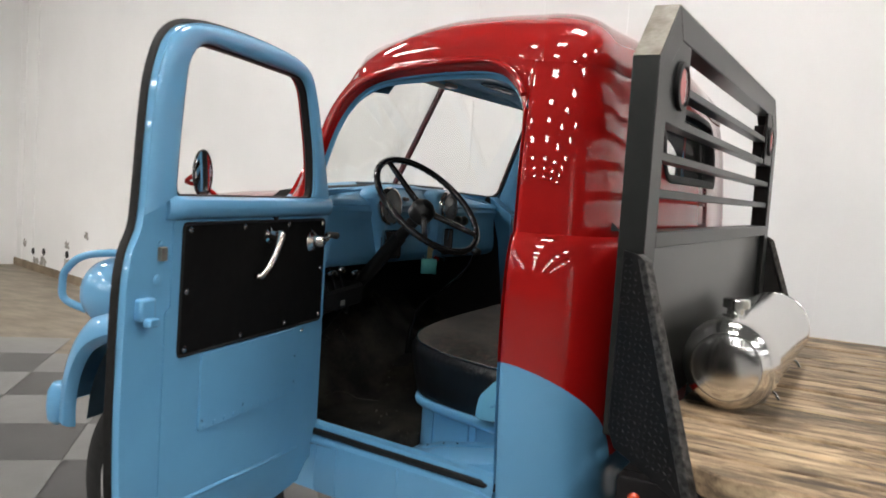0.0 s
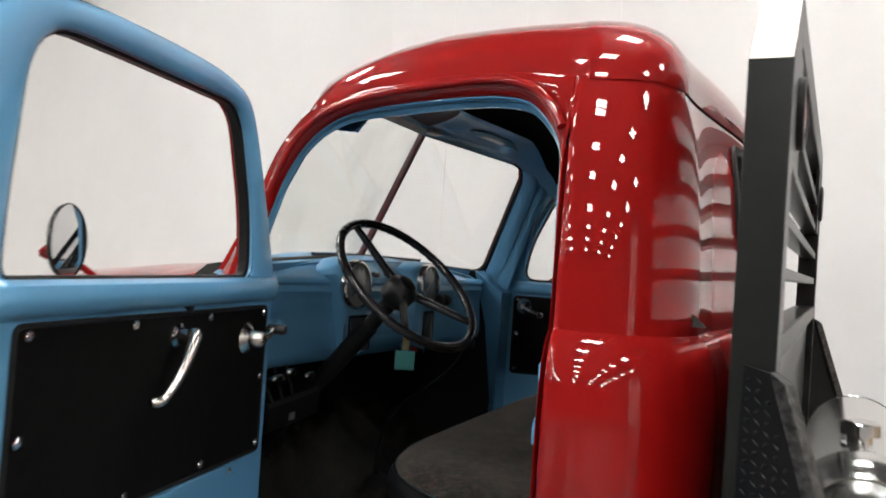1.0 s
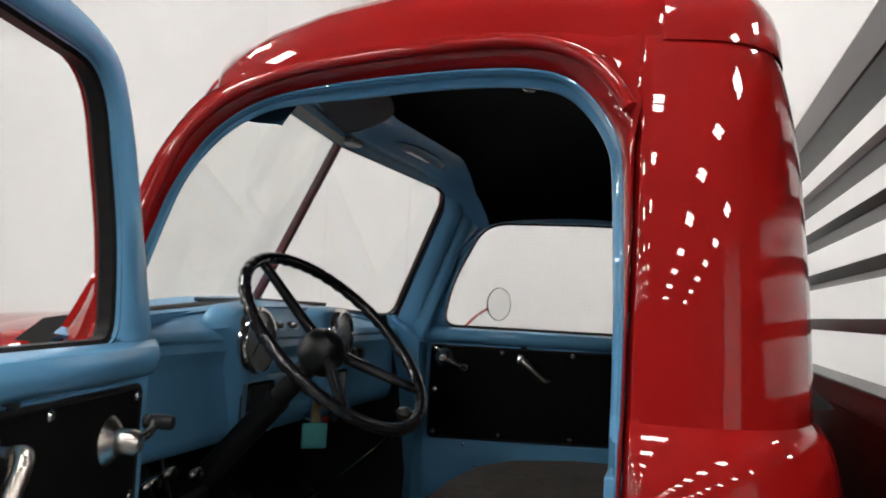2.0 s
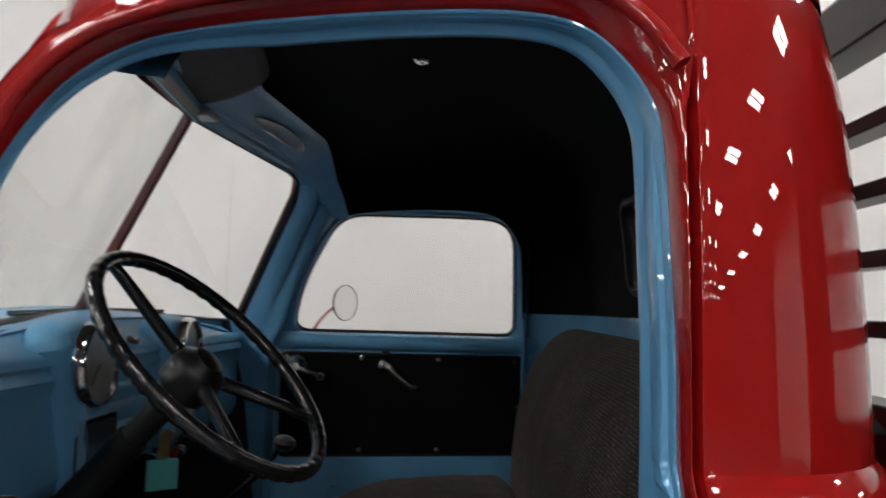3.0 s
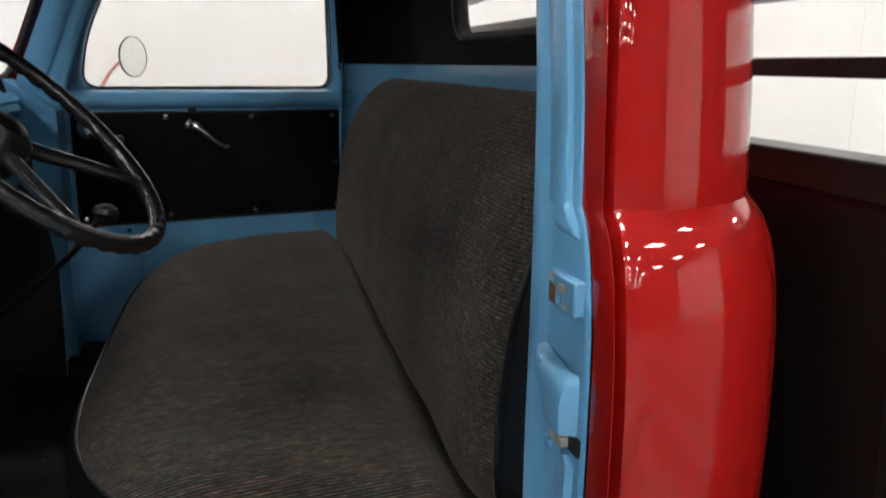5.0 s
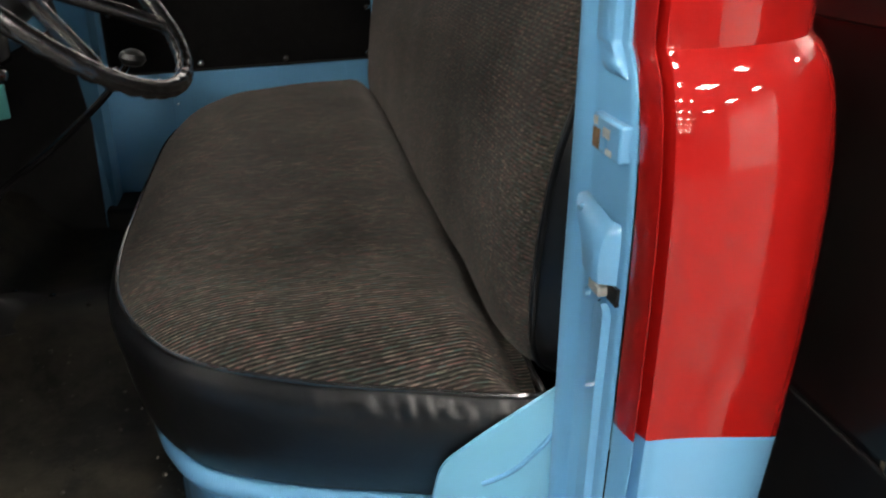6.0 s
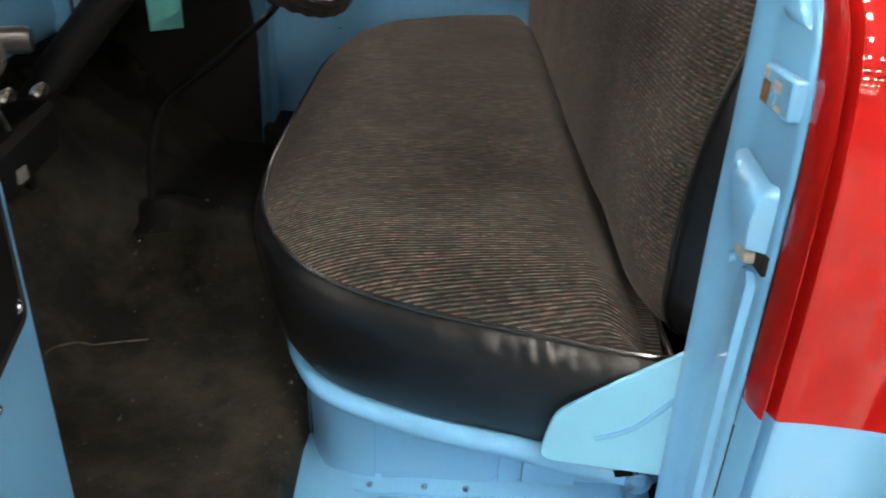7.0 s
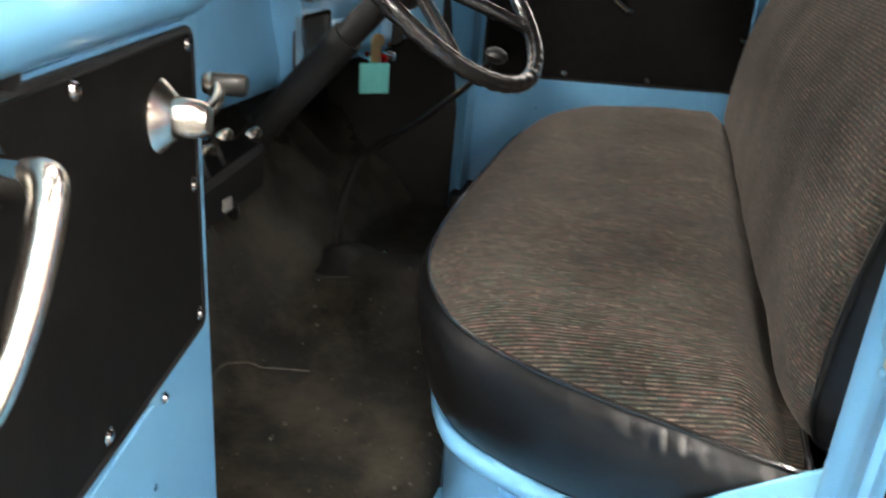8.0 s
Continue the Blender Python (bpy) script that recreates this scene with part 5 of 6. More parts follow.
for a in (math.radians(99.5), math.radians(222), math.radians(312.5)):
    rad = wx * math.cos(a) + wy * math.sin(a)
    bm = bmesh.new()
    line = spline([HUB + rad * 0.02 - WN * 0.004, HUB + rad * 0.06, WC + rad * (WR - 0.035) - WN * 0.006, WC + rad * WR - WN * 0.002], 6)
    tube(bm, line, lambda s: 0.0118 - 0.0036 * s, 10)
    part("spoke", bm, BLACK_GLOSS, wheel)
bm = bmesh.new()
lathe(bm, HUB - WN * 0.05, WN, [(0, 0.030), (0.010, 0.040), (0.045, 0.043), (0.058, 0.038), (0.066, 0.026), (0.070, 0.024), (0.074, 0.012), (0.075, 0)], 32)
part("hub", bm, PLASTIC_BLACK, wheel, "domed black hub")
foot = HUB - WN * 0.05 - Vector((0.60, -0.03, 0.66))
bm = bmesh.new()
cyl(bm, HUB - WN * 0.04, foot, 0.020)
cyl(bm, HUB - WN * 0.04 + (foot - HUB).normalized() * 0.10, HUB - WN * 0.04 + (foot - HUB).normalized() * 0.30, 0.0245)
part("steering_column", bm, BLACK_VINYL, truck, "black steering column")
# gear lever on its bent rod from the floor
bm = bmesh.new()
knob = Vector((-0.486, 0.721, 1.284))
tube(bm, spline([knob, Vector((-0.546, 0.785, 1.213)), Vector((-0.640, 0.80, 1.130)), Vector((-0.715, 0.80, 1.075)), Vector((-0.752, 0.80, 1.035)), Vector((-0.782, 0.80, 0.945)), Vector((-0.795, 0.805, 0.84))], 8), lambda s: 0.006 + 0.0025 * s, 8)
lever = part("gear_lever", bm, BLACK_GLOSS, truck, "bent dark steel gear lever")
bm = bmesh.new()
lathe(bm, knob - Vector((0, 0, 0.012)), (0.2, 0, 1), [(0, 0.007), (0.003, 0.015), (0.012, 0.020), (0.020, 0.017), (0.025, 0.008), (0.026, 0)], 20)
part("lever_knob", bm, PLASTIC_BLACK, lever, "round black lever knob")
bm = bmesh.new()
lathe(bm, (-0.79, 0.81, 0.815), (0, 0, 1), [(0, 0.095), (0.012, 0.092), (0.020, 0.060), (0.034, 0.032), (0.042, 0.012)], 24)
part("lever_boot", bm, RUBBER, lever, "black rubber boot")
for k in range(8):
    a = 2 * math.pi * k / 8
    screw(lever, (-0.79 + 0.105 * math.cos(a), 0.81 + 0.105 * math.sin(a), 0.822), (0, 0, 1), 0.005)
# key tag hanging from the dash
tag = thing("key_tag", (-0.746, 0.83, 1.16), "teal plastic key tag on a brass key hanging under the dash", "key tag")
TG = Vector((-0.735, 0.830, 1.232))
TURN = Matrix.Rotation(radians(-52), 3, "Z")
bm = box_bm((-0.003, -0.030, -0.062), (0.003, 0.030, -0.004), lambda p: TG + TURN @ p)
box(bm, (-0.003, -0.012, -0.006), (0.003, 0.012, 0.012), lambda p: TG + TURN @ p)
part("tag_body", bm, TEAL, tag, "teal plastic tag", bevel=0.003)
bm = box_bm((0.004, -0.010, -0.002), (0.006, 0.010, 0.040), lambda p: TG + TURN @ p)
lathe(bm, TG + TURN @ Vector((0.004, 0.004, 0.038)), TURN @ Vector((1, 0, 0)), [(-0.002, 0.013), (0.002, 0.013), (0.002, 0)], 16)
part("key", bm, BRASS, tag, "small brass key", bevel=0.001)

# sun visor by the driver
bm = bmesh.new()
rows = []
for k in range(9):
    q = k / 8
    rows.append([Vector((-0.655 - 0.13 * (y - 0.49) + (0.155 - 0.05 * max(0.0, (y - 0.60) / 0.16) ** 2) * q, y, 1.897 + 0.030 * q - 0.005 * math.sin(math.pi * q))) for y in [0.375 + 0.385 * j / 12 for j in range(13)]])
grid_sheet(bm, rows)
vis = part("sun_visor", bm, simple("grey_visor_cloth", (0.10, 0.097, 0.092), (0.08, 0.078, 0.074), 40, 0.9, bump_s=0.1, bump_scale=300), truck, "grey cloth sun visor")
mod = vis.modifiers.new("solid", "SOLIDIFY")
mod.thickness = 0.012
bm = bmesh.new()
lathe(bm, (-0.273, 0.832, 2.004), (0, 0, -1), [(0, 0.017), (0.004, 0.017), (0.008, 0.012), (0.008, 0.006), (0.004, 0.005), (0.004, 0)], 20)
part("dome_button", bm, CHROME, truck, "small chrome ceiling button")

# ---- door pillar details ----
for where in (near_side,):
    Wp = lambda x, v, z: Vector(where(x, v, z))
    bm = bmesh.new()
    up = [(p, d) for p, d in zip(EDGE, EDGE_OUT) if p[1] > 1.372 and p[0] > -0.12]
    rows = []
    for k, (p, d) in enumerate(up):
        h = min(1.0, (k + 0.2) / 1.5, max(0.0, (1.79 - p[1]) / 0.16))
        rows.append([Wp(p[0] + d.x * o * h, v, p[1] + d.y * o * h) for o, v in ((0.001, 0.039), (-0.0085, 0.041), (-0.0105, 0.044), (-0.0105, 0.073), (-0.0085, 0.076), (0.001, 0.078))])
    vs = grid_sheet(bm, rows)
    bm.faces.new(vs[0])
    part("pillar_rib", bm, BLUE, truck, "light blue raised rib on the door pillar")
    SX = -0.008
    bm = box_bm((SX - 0.0085, -0.047, 1.317), (SX + 0.010, 0.010, 1.347))
    sp = part("striker_plate", bm, BLUE, truck, "light blue striker plate, chipped to rust", bevel=0.0025)
    bm = box_bm((SX - 0.0092, -0.008, 1.3185), (SX - 0.006, 0.008, 1.336))
    part("chip", bm, RUST, sp, "rusty chipped edge", bevel=0.002)
    for y0, z0, w, h in ((-0.028, 1.331, 0.016, 0.009), (-0.034, 1.3185, 0.014, 0.006), (-0.002, 1.337, 0.010, 0.008)):
        bm = box_bm((SX - 0.0091, y0, z0), (SX - 0.006, y0 + w, z0 + h))
        part("chip", bm, PALE_CHIP, sp, "bare pale chip", bevel=0.002)
    bm = bmesh.new()
    lathe(bm, (SX - 0.0088, -0.016, 1.3265), (-1, 0, 0), [(-0.003, 0.0055), (0.0008, 0.0055), (0.0010, 0.0042), (0.0002, 0.0036), (0.0002, 0)], 14)
    part("plate_screw", bm, BLUE, sp, "painted screw head")
    bm = bmesh.new()
    rows = []
    for z, b, yl in ((1.216, 0.011, -0.004), (1.228, 0.012, -0.003), (1.240, 0.012, 0.002), (1.248, 0.011, 0.012), (1.255, 0.009, 0.024), (1.262, 0.005, 0.032), (1.268, -0.002, 0.034)):
        rows.append([Vector((SX + x, y, z + 0.12 * (y + 0.03))) for x, y in ((0.006, yl + 0.008), (-0.002 - b * 0.8, yl + 0.001), (-0.005 - b, yl - 0.005), (-0.006 - b, -0.034), (-0.003 - b, -0.041), (0.006, -0.050))])
    vs = grid_sheet(bm, rows)
    bm.faces.new(vs[0][::-1])
    part("latch_housing", bm, BLUE, truck, "light blue latch housing")
    bm = box_bm((SX - 0.003, -0.054, 1.198), (SX + 0.006, -0.014, 1.214))
    part("latch_slot", bm, RUBBER, truck, "dark latch slot")
    bm = box_bm((SX - 0.011, -0.036, 1.199), (SX + 0.002, -0.012, 1.209))
    part("dovetail", bm, PALE_CHIP, truck, "pale nylon dovetail", bevel=0.002)
    for y, z in ((0.012, 1.262), (-0.012, 1.250), (0.006, 1.184)):
        bm = bmesh.new()
        lathe(bm, (SX - 0.012 if z > 1.2 else SX - 0.004, y, z), (-1, 0, 0), [(-0.008, 0.005), (0, 0.005), (0.002, 0.0035), (0.0025, 0)], 10)
        part("rivet", bm, BLUE, truck)

bm = bmesh.new()
rows = []
for z, w in ((1.192, 0.35), (1.184, 1.0), (1.10, 1.0), (1.0, 1.0), (0.90, 1.0), (0.80, 1.0)):
    y = -0.024 - 0.055 * (z - 1.09) * (1 if z > 1.09 else 0.35)
    rows.append([Vector((x, y + dy * w, z)) for x, dy in ((-0.002, 0.017), (-0.012, 0.013), (-0.0145, 0.010), (-0.0145, -0.010), (-0.012, -0.013), (-0.002, -0.017))])
grid_sheet(bm, rows)
part("pillar_rib", bm, BLUE, truck, "light blue pressed rib")

# ---- seat on its base ----
def loop_inset(loop, inset):
    c = Vector((sum(p[0] for p in loop) / len(loop), sum(p[1] for p in loop) / len(loop)))
    out = []
    m = len(loop)
    for i, p in enumerate(loop):
        a, b = Vector(loop[(i - 1) % m]), Vector(loop[(i + 1) % m])
        d = (b - a).normalized()
        nr = Vector((-d.y, d.x))
        if nr.dot(c - Vector(p)) < 0:
            nr = -nr
        out.append(Vector((p[0] + nr.x * inset, p[1] + nr.y * inset)))
    return out


near = [(-0.010, 0.078), (-0.052, 0.082), (-0.168, 0.118), (-0.286, 0.155), (-0.393, 0.210), (-0.452, 0.282), (-0.488, 0.367), (-0.505, 0.47), (-0.512, 0.62)]
SEAT = near + [(x, 2 * YC - y) for x, y in near[::-1]]
SEAT = [p.xy for p in spline([Vector((*p, 0)) for p in SEAT], 5)] + [Vector((-0.010, 1.2)), Vector((-0.010, 0.9)), Vector((-0.010, 0.6)), Vector((-0.010, 0.3))]

def crown(y):
    """The cushion swells a little towards its middle."""
    return 0.022 * max(0.0, 1 - ((y - YC) / 0.68) ** 4)


SEAT_F = [p.xy for p in spline([Vector((*p, 0)) for p in near + [(x, 2 * YC - y) for x, y in near[::-1]]], 42)]
FRONT = len(SEAT_F)
SEAT_F = SEAT_F + [Vector((-0.010, 1.54 - 1.46 * k / 60)) for k in range(1, 60)]


def run_length(loop):
    out = [0.0]
    for a, b in zip(loop, loop[1:]):
        out.append(out[-1] + (b - a).length)
    return out


RUN = run_length(SEAT_F)


def pucker(k, lag=0.0):
    """Gathers of the vinyl along its seam, strongest at the driver's end."""
    s = RUN[k]
    amp = 0.0030 * math.exp(-((s - 0.12) / 0.13) ** 2) + 0.0002
    return amp * (0.8 * noise.noise((s * 36, lag * 1.6, 3.0)) + 0.6 * noise.noise((s * 85, lag * 2.6, 7.0)) + 0.25 * math.sin(s * 210 + 2 * lag + 3.0 * math.sin(s * 41)))


bench = thing("bench_seat", (-0.25, YC, 0.74), "black vinyl bench seat with a striped woven cloth top", "seat")
bm = bmesh.new()
rows = []
for ins, z, pk in ((0.045, 0.872, 0), (0.022, 0.876, 0), (0.013, 0.89, 0), (0.004, 0.93, 0), (-0.004, 0.965, 0), (-0.008, 0.985, 0.05), (-0.009, 0.996, 0.3), (-0.0085, 1.001, 0.6), (-0.0072, 1.006, 0.9), (-0.005, 1.0105, 1.0), (-0.002, 1.0145, 1.0), (0.002, 1.019, 0.9), (0.006, 1.0235, 0.5), (0.009, 1.026, 0.1)):
    lp = [p for p in loop_inset(SEAT_F, ins)]
    c = Vector((-0.26, YC))
    row = []
    for k, p in enumerate(lp):
        fold = pucker(k, (1.02 - z) * 60) * pk
        o = (p - c).normalized() * fold
        row.append(Vector((p.x + o.x, p.y + o.y, z + 0.6 * fold + (crown(p.y) if z > 0.95 else 0))))
    rows.append(row)
vs = grid_sheet(bm, rows, closed=True)
bm.faces.new(vs[0][::-1])
part("cushion", bm, SEAT_VINYL, bench, "black vinyl cushion side, puckered at the seam")
bm = bmesh.new()
tube(bm, [Vector((p.x, p.y, 1.027 + crown(p.y))) for p in loop_inset(SEAT_F, 0.006)], 0.0036, 8, closed=True)
part("piping", bm, BLACK_GLOSS, bench, "shiny black vinyl piping")


def cushion_top(p, edge):
    """Padding that swells up from the seam, fuller at the passenger's end."""
    d = 9.0
    for a, b in zip(edge, edge[1:]):
        ab = b - a
        s = min(1.0, max(0.0, (p - a).dot(ab) / ab.length_squared))
        d = min(d, (p - a - ab * s).length)
    full = 0.034 + 0.036 * min(1.0, max(0.0, (p.y - 0.35) / 0.8))
    dent = 0.005 * noise.noise((p.x * 5, p.y * 4, 1.7)) + 0.003 * noise.noise((p.x * 13, p.y * 10, 5.0))
    fade = 1 - math.exp(-d / 0.055)
    crease = 0.055 * min(1.0, max(0.0, (p.x + 0.090) / 0.06)) ** 1.5
    return 1.027 + crown(p.y) * (1 - fade) + 0.022 * fade + (full + dent) * fade - crease * min(1.0, d / 0.03)


bm = bmesh.new()
edge = loop_inset(SEAT_F, 0.006)[:FRONT]
rows = []
for k in range(25):
    q = k / 24
    s = q * q * (3 - 2 * q) * 0.4 + q * 0.6
    rows.append([Vector((p.x + (-0.012 - p.x) * s, p.y, cushion_top(Vector((p.x + (-0.012 - p.x) * s, p.y)), edge[::6]))) for p in edge[::6]])
grid_sheet(bm, rows)
part("seat_cover", bm, CLOTH, bench, "striped woven cloth seat cover in tan, rust and grey")

# the backrest leans to the back panel
bm = bmesh.new()
prof = [(0.030, 1.018), (0.000, 1.020), (-0.024, 1.030), (-0.038, 1.052), (-0.046, 1.10), (-0.040, 1.20), (-0.024, 1.30), (0.008, 1.39), (0.046, 1.445), (0.086, 1.475), (0.130, 1.480), (0.160, 1.455)]
prof = [p.xy for p in spline([Vector((*p, 0)) for p in prof], 5)]
rows = []
NY = 72
for j in range(NY + 1):
    s = j / NY
    row = []
    for x, z in prof:
        y0 = 0.118 + 0.022 * min(1.0, max(0.0, (1.09 - z) / 0.08))
        y = y0 + (1.518 - y0) * s
        e = min(y - y0, 1.518 - y)
        r = max(0.0, 1 - e / 0.095)
        drop = (0.024 if y < YC else 0.060) * (1 - math.sqrt(1 - min(0.999, r) ** 2))
        dent = 0.004 * noise.noise((y * 6, z * 6, 2.0)) * (1 - r)
        row.append(Vector((x + drop + dent, y, z - drop * max(0.0, (z - 1.2) / 0.28))))
    rows.append(row)
grid_sheet(bm, rows)
part("back_cover", bm, CLOTH_BACK, bench, "striped woven cloth backrest")
for s in (0, 1):
    sg = -1 if s == 0 else 1
    edge = rows[0] if s == 0 else rows[-1]
    bm = bmesh.new()
    rws = [list(edge), [p + Vector((0.016, sg * 0.022, -0.002)) for p in edge], [Vector((p.x + 0.04, (0.082 if s == 0 else 1.538), p.z - 0.012)) for p in edge], [Vector((0.19, (0.078 if s == 0 else 1.542), min(p.z, 1.42))) for p in edge]]
    grid_sheet(bm, rws)
    part("back_side", bm, SEAT_VINYL, bench, "black vinyl backrest side")
    bm = bmesh.new()
    tube(bm, edge, 0.0042, 8)
    part("back_piping", bm, SEAT_VINYL, bench)

# blue seat base: rolled rim, riser panels, floor ledge, end bracket
bm = bmesh.new()
tuck = lambda p: Vector((p.x + 0.018 * min(1.0, max(0.0, (p.y - 0.22) / 0.12)) * (p.x < -0.3), p.y))
rim = [tuck(p) for p in loop_inset(SEAT, 0.018)]
tube(bm, [Vector((p.x, p.y, 0.863)) for p in rim], 0.015, 10, closed=True)
part("seat_rim", bm, BLUE, truck, "rolled light blue rim under the seat")
bm = bmesh.new()
lp = [tuck(p) for p in loop_inset(SEAT, 0.030)]
grid_sheet(bm, [[Vector((p.x, p.y, z)) for p in lp] for z in (0.66, 0.79, 0.858)], closed=True)
part("seat_riser", bm, BLUE, truck, "light blue sheet steel seat riser")
# sloping floor ledge before the riser, with a screwed flange
side = sorted([Vector((p.x, p.y)) for p in lp if p.y < 0.36 and p.x < 0.0], key=lambda p: p.x)
LEDGE_Z = [(-0.43, 0.700), (-0.405, 0.706), (-0.375, 0.728), (-0.325, 0.746), (-0.275, 0.768), (-0.16, 0.798), (-0.10, 0.814), (-0.01, 0.838)]


def between(table, x):
    for (x0, v0), (x1, v1) in zip(table, table[1:]):
        if x <= x1:
            return v0 + (v1 - v0) * max(0.0, (x - x0) / (x1 - x0))
    return table[-1][1]


def ledge_at(x):
    """The line where the riser meets the ledge."""
    return Vector((x, between([(p.x, p.y) for p in side], x), between(LEDGE_Z, x)))


bm = bmesh.new()
rows = []
for k in range(-2, 25):
    p = ledge_at(-0.428 + 0.418 * max(k, 0) / 24)
    d = Vector({-2: (-0.011, 0, -0.045), -1: (-0.008, 0, -0.006)}.get(k, (0, 0, 0)))
    ye = yskin(p.x, 0.9) + 0.066
    lean = -0.012 * max(0.0, 1 - max(k, 0) / 10)
    rows.append([q + d for q in (Vector((p.x, p.y + 0.008, p.z + 0.001)), p, Vector((p.x + lean * 0.5, p.y - 0.045, p.z - 0.006)), Vector((p.x + lean, ye + 0.01, p.z - 0.014)), Vector((p.x + lean, ye, p.z - 0.022)), Vector((p.x + lean, ye - 0.002, 0.66)))])
grid_sheet(bm, rows)
part("floor_ledge", bm, BLUE, truck, "light blue sloping floor ledge")
bm = bmesh.new()
rows = []
for k in range(21):
    p = ledge_at(-0.354 + 0.335 * k / 20)
    w = 0.026 + 0.0012 * noise.noise((k * 0.9, 0, 4))
    rows.append([p + Vector((0, 0.004, 0.007)), p + Vector((0, -0.002, 0.004)), p + Vector((0, -w, 0.001)), p + Vector((0, -w - 0.002, -0.001)), p + Vector((0, -w - 0.002, -0.008))])
vs = grid_sheet(bm, rows)
bm.faces.new(vs[0])
part("ledge_flange", bm, BLUE, truck, "light blue flange screwed to the ledge")
for x in (-0.332, -0.262, -0.212):
    p = ledge_at(x)
    screw(truck, (p.x, p.y - 0.018, p.z + 0.002), (0, -0.1, 1), 0.004)
# stamped panels of the riser
for xa, xb in ((-0.428, -0.327), (-0.318, -0.183), (-0.175, -0.156), (-0.148, -0.09)):
    bm = bmesh.new()
    rows = []
    for k in range(-1, 14):
        p = ledge_at(xa + (xb - xa) * min(12, max(0, k)) / 12)
        o = 0.0012 if k in (-1, 13) else -0.0075
        rows.append([Vector((p.x, p.y + 0.0012, p.z + 0.004)), Vector((p.x, p.y + o, p.z + 0.006)), Vector((p.x, p.y + o, 0.848)), Vector((p.x, p.y + 0.0012, 0.852))])
    grid_sheet(bm, rows)
    part("riser_panel", bm, BLUE, truck, "light blue stamped riser panel")
bm = plate(rounded([(-0.140, 0.885), (0.006, 0.905), (0.006, 1.072), (-0.012, 1.060), (-0.080, 0.998), (-0.128, 0.950)], 0.018, 4), [], 0.005, lambda x, v, z: (x, 0.050 - 0.33 * x - v, z))
brk = part("seat_end_bracket", bm, simple("aqua_blue_paint", (0.17, 0.47, 0.66), (0.155, 0.44, 0.62), 6, 0.35, coat=0.6, coat_rough=0.05), truck, "pale aqua-blue seat end bracket", bevel=0.002)
bm = bmesh.new()
tube(bm, spline([Vector((-0.085, 0.050 + 0.028 - 0.005, 0.930)), Vector((-0.05, 0.050 + 0.0165 - 0.005, 0.955)), Vector((-0.012, 0.049, 1.008))], 6), 0.003, 8)
part("pressed_rib", bm, BLUE, brk)

# ---- nose of the truck ----
def section(x, half, zc, zt, low):
    pts = [(YC - half - 0.01, low), (YC - half, zc - 0.22), (YC - half + 0.012, zc - 0.06), (YC - half + 0.06, zc + (zt - zc) * 0.45), (YC - half * 0.6, zc + (zt - zc) * 0.86), (YC - half * 0.3, zc + (zt - zc) * 0.97), (YC, zt)]
    pts += [(2 * YC - y, z) for y, z in pts[-2::-1]]
    return [Vector((x, *p.yz)) for p in spline([Vector((0, y, z)) for y, z in pts], 4)]


bm = bmesh.new()
grid_sheet(bm, [section(-0.803, 0.760, 1.34, 1.40, 0.66), section(-0.86, 0.755, 1.36, 1.425, 0.66), section(-0.92, 0.745, 1.375, 1.470, 0.67), section(-0.98, 0.735, 1.37, 1.478, 0.68), section(-1.12, 0.70, 1.35, 1.470, 0.70)])
part("cowl", bm, RED, truck, "red cowl before the windscreen")
bm = bmesh.new()
grid_sheet(bm, [section(-1.122, 0.62, 1.35, 1.468, 0.8), section(-1.4, 0.52, 1.33, 1.450, 0.82), section(-1.8, 0.38, 1.29, 1.41, 0.84), section(-2.05, 0.32, 1.22, 1.34, 0.84), section(-2.14, 0.22, 1.05, 1.15, 0.84)])
part("hood", bm, RED, truck, "red rounded hood")


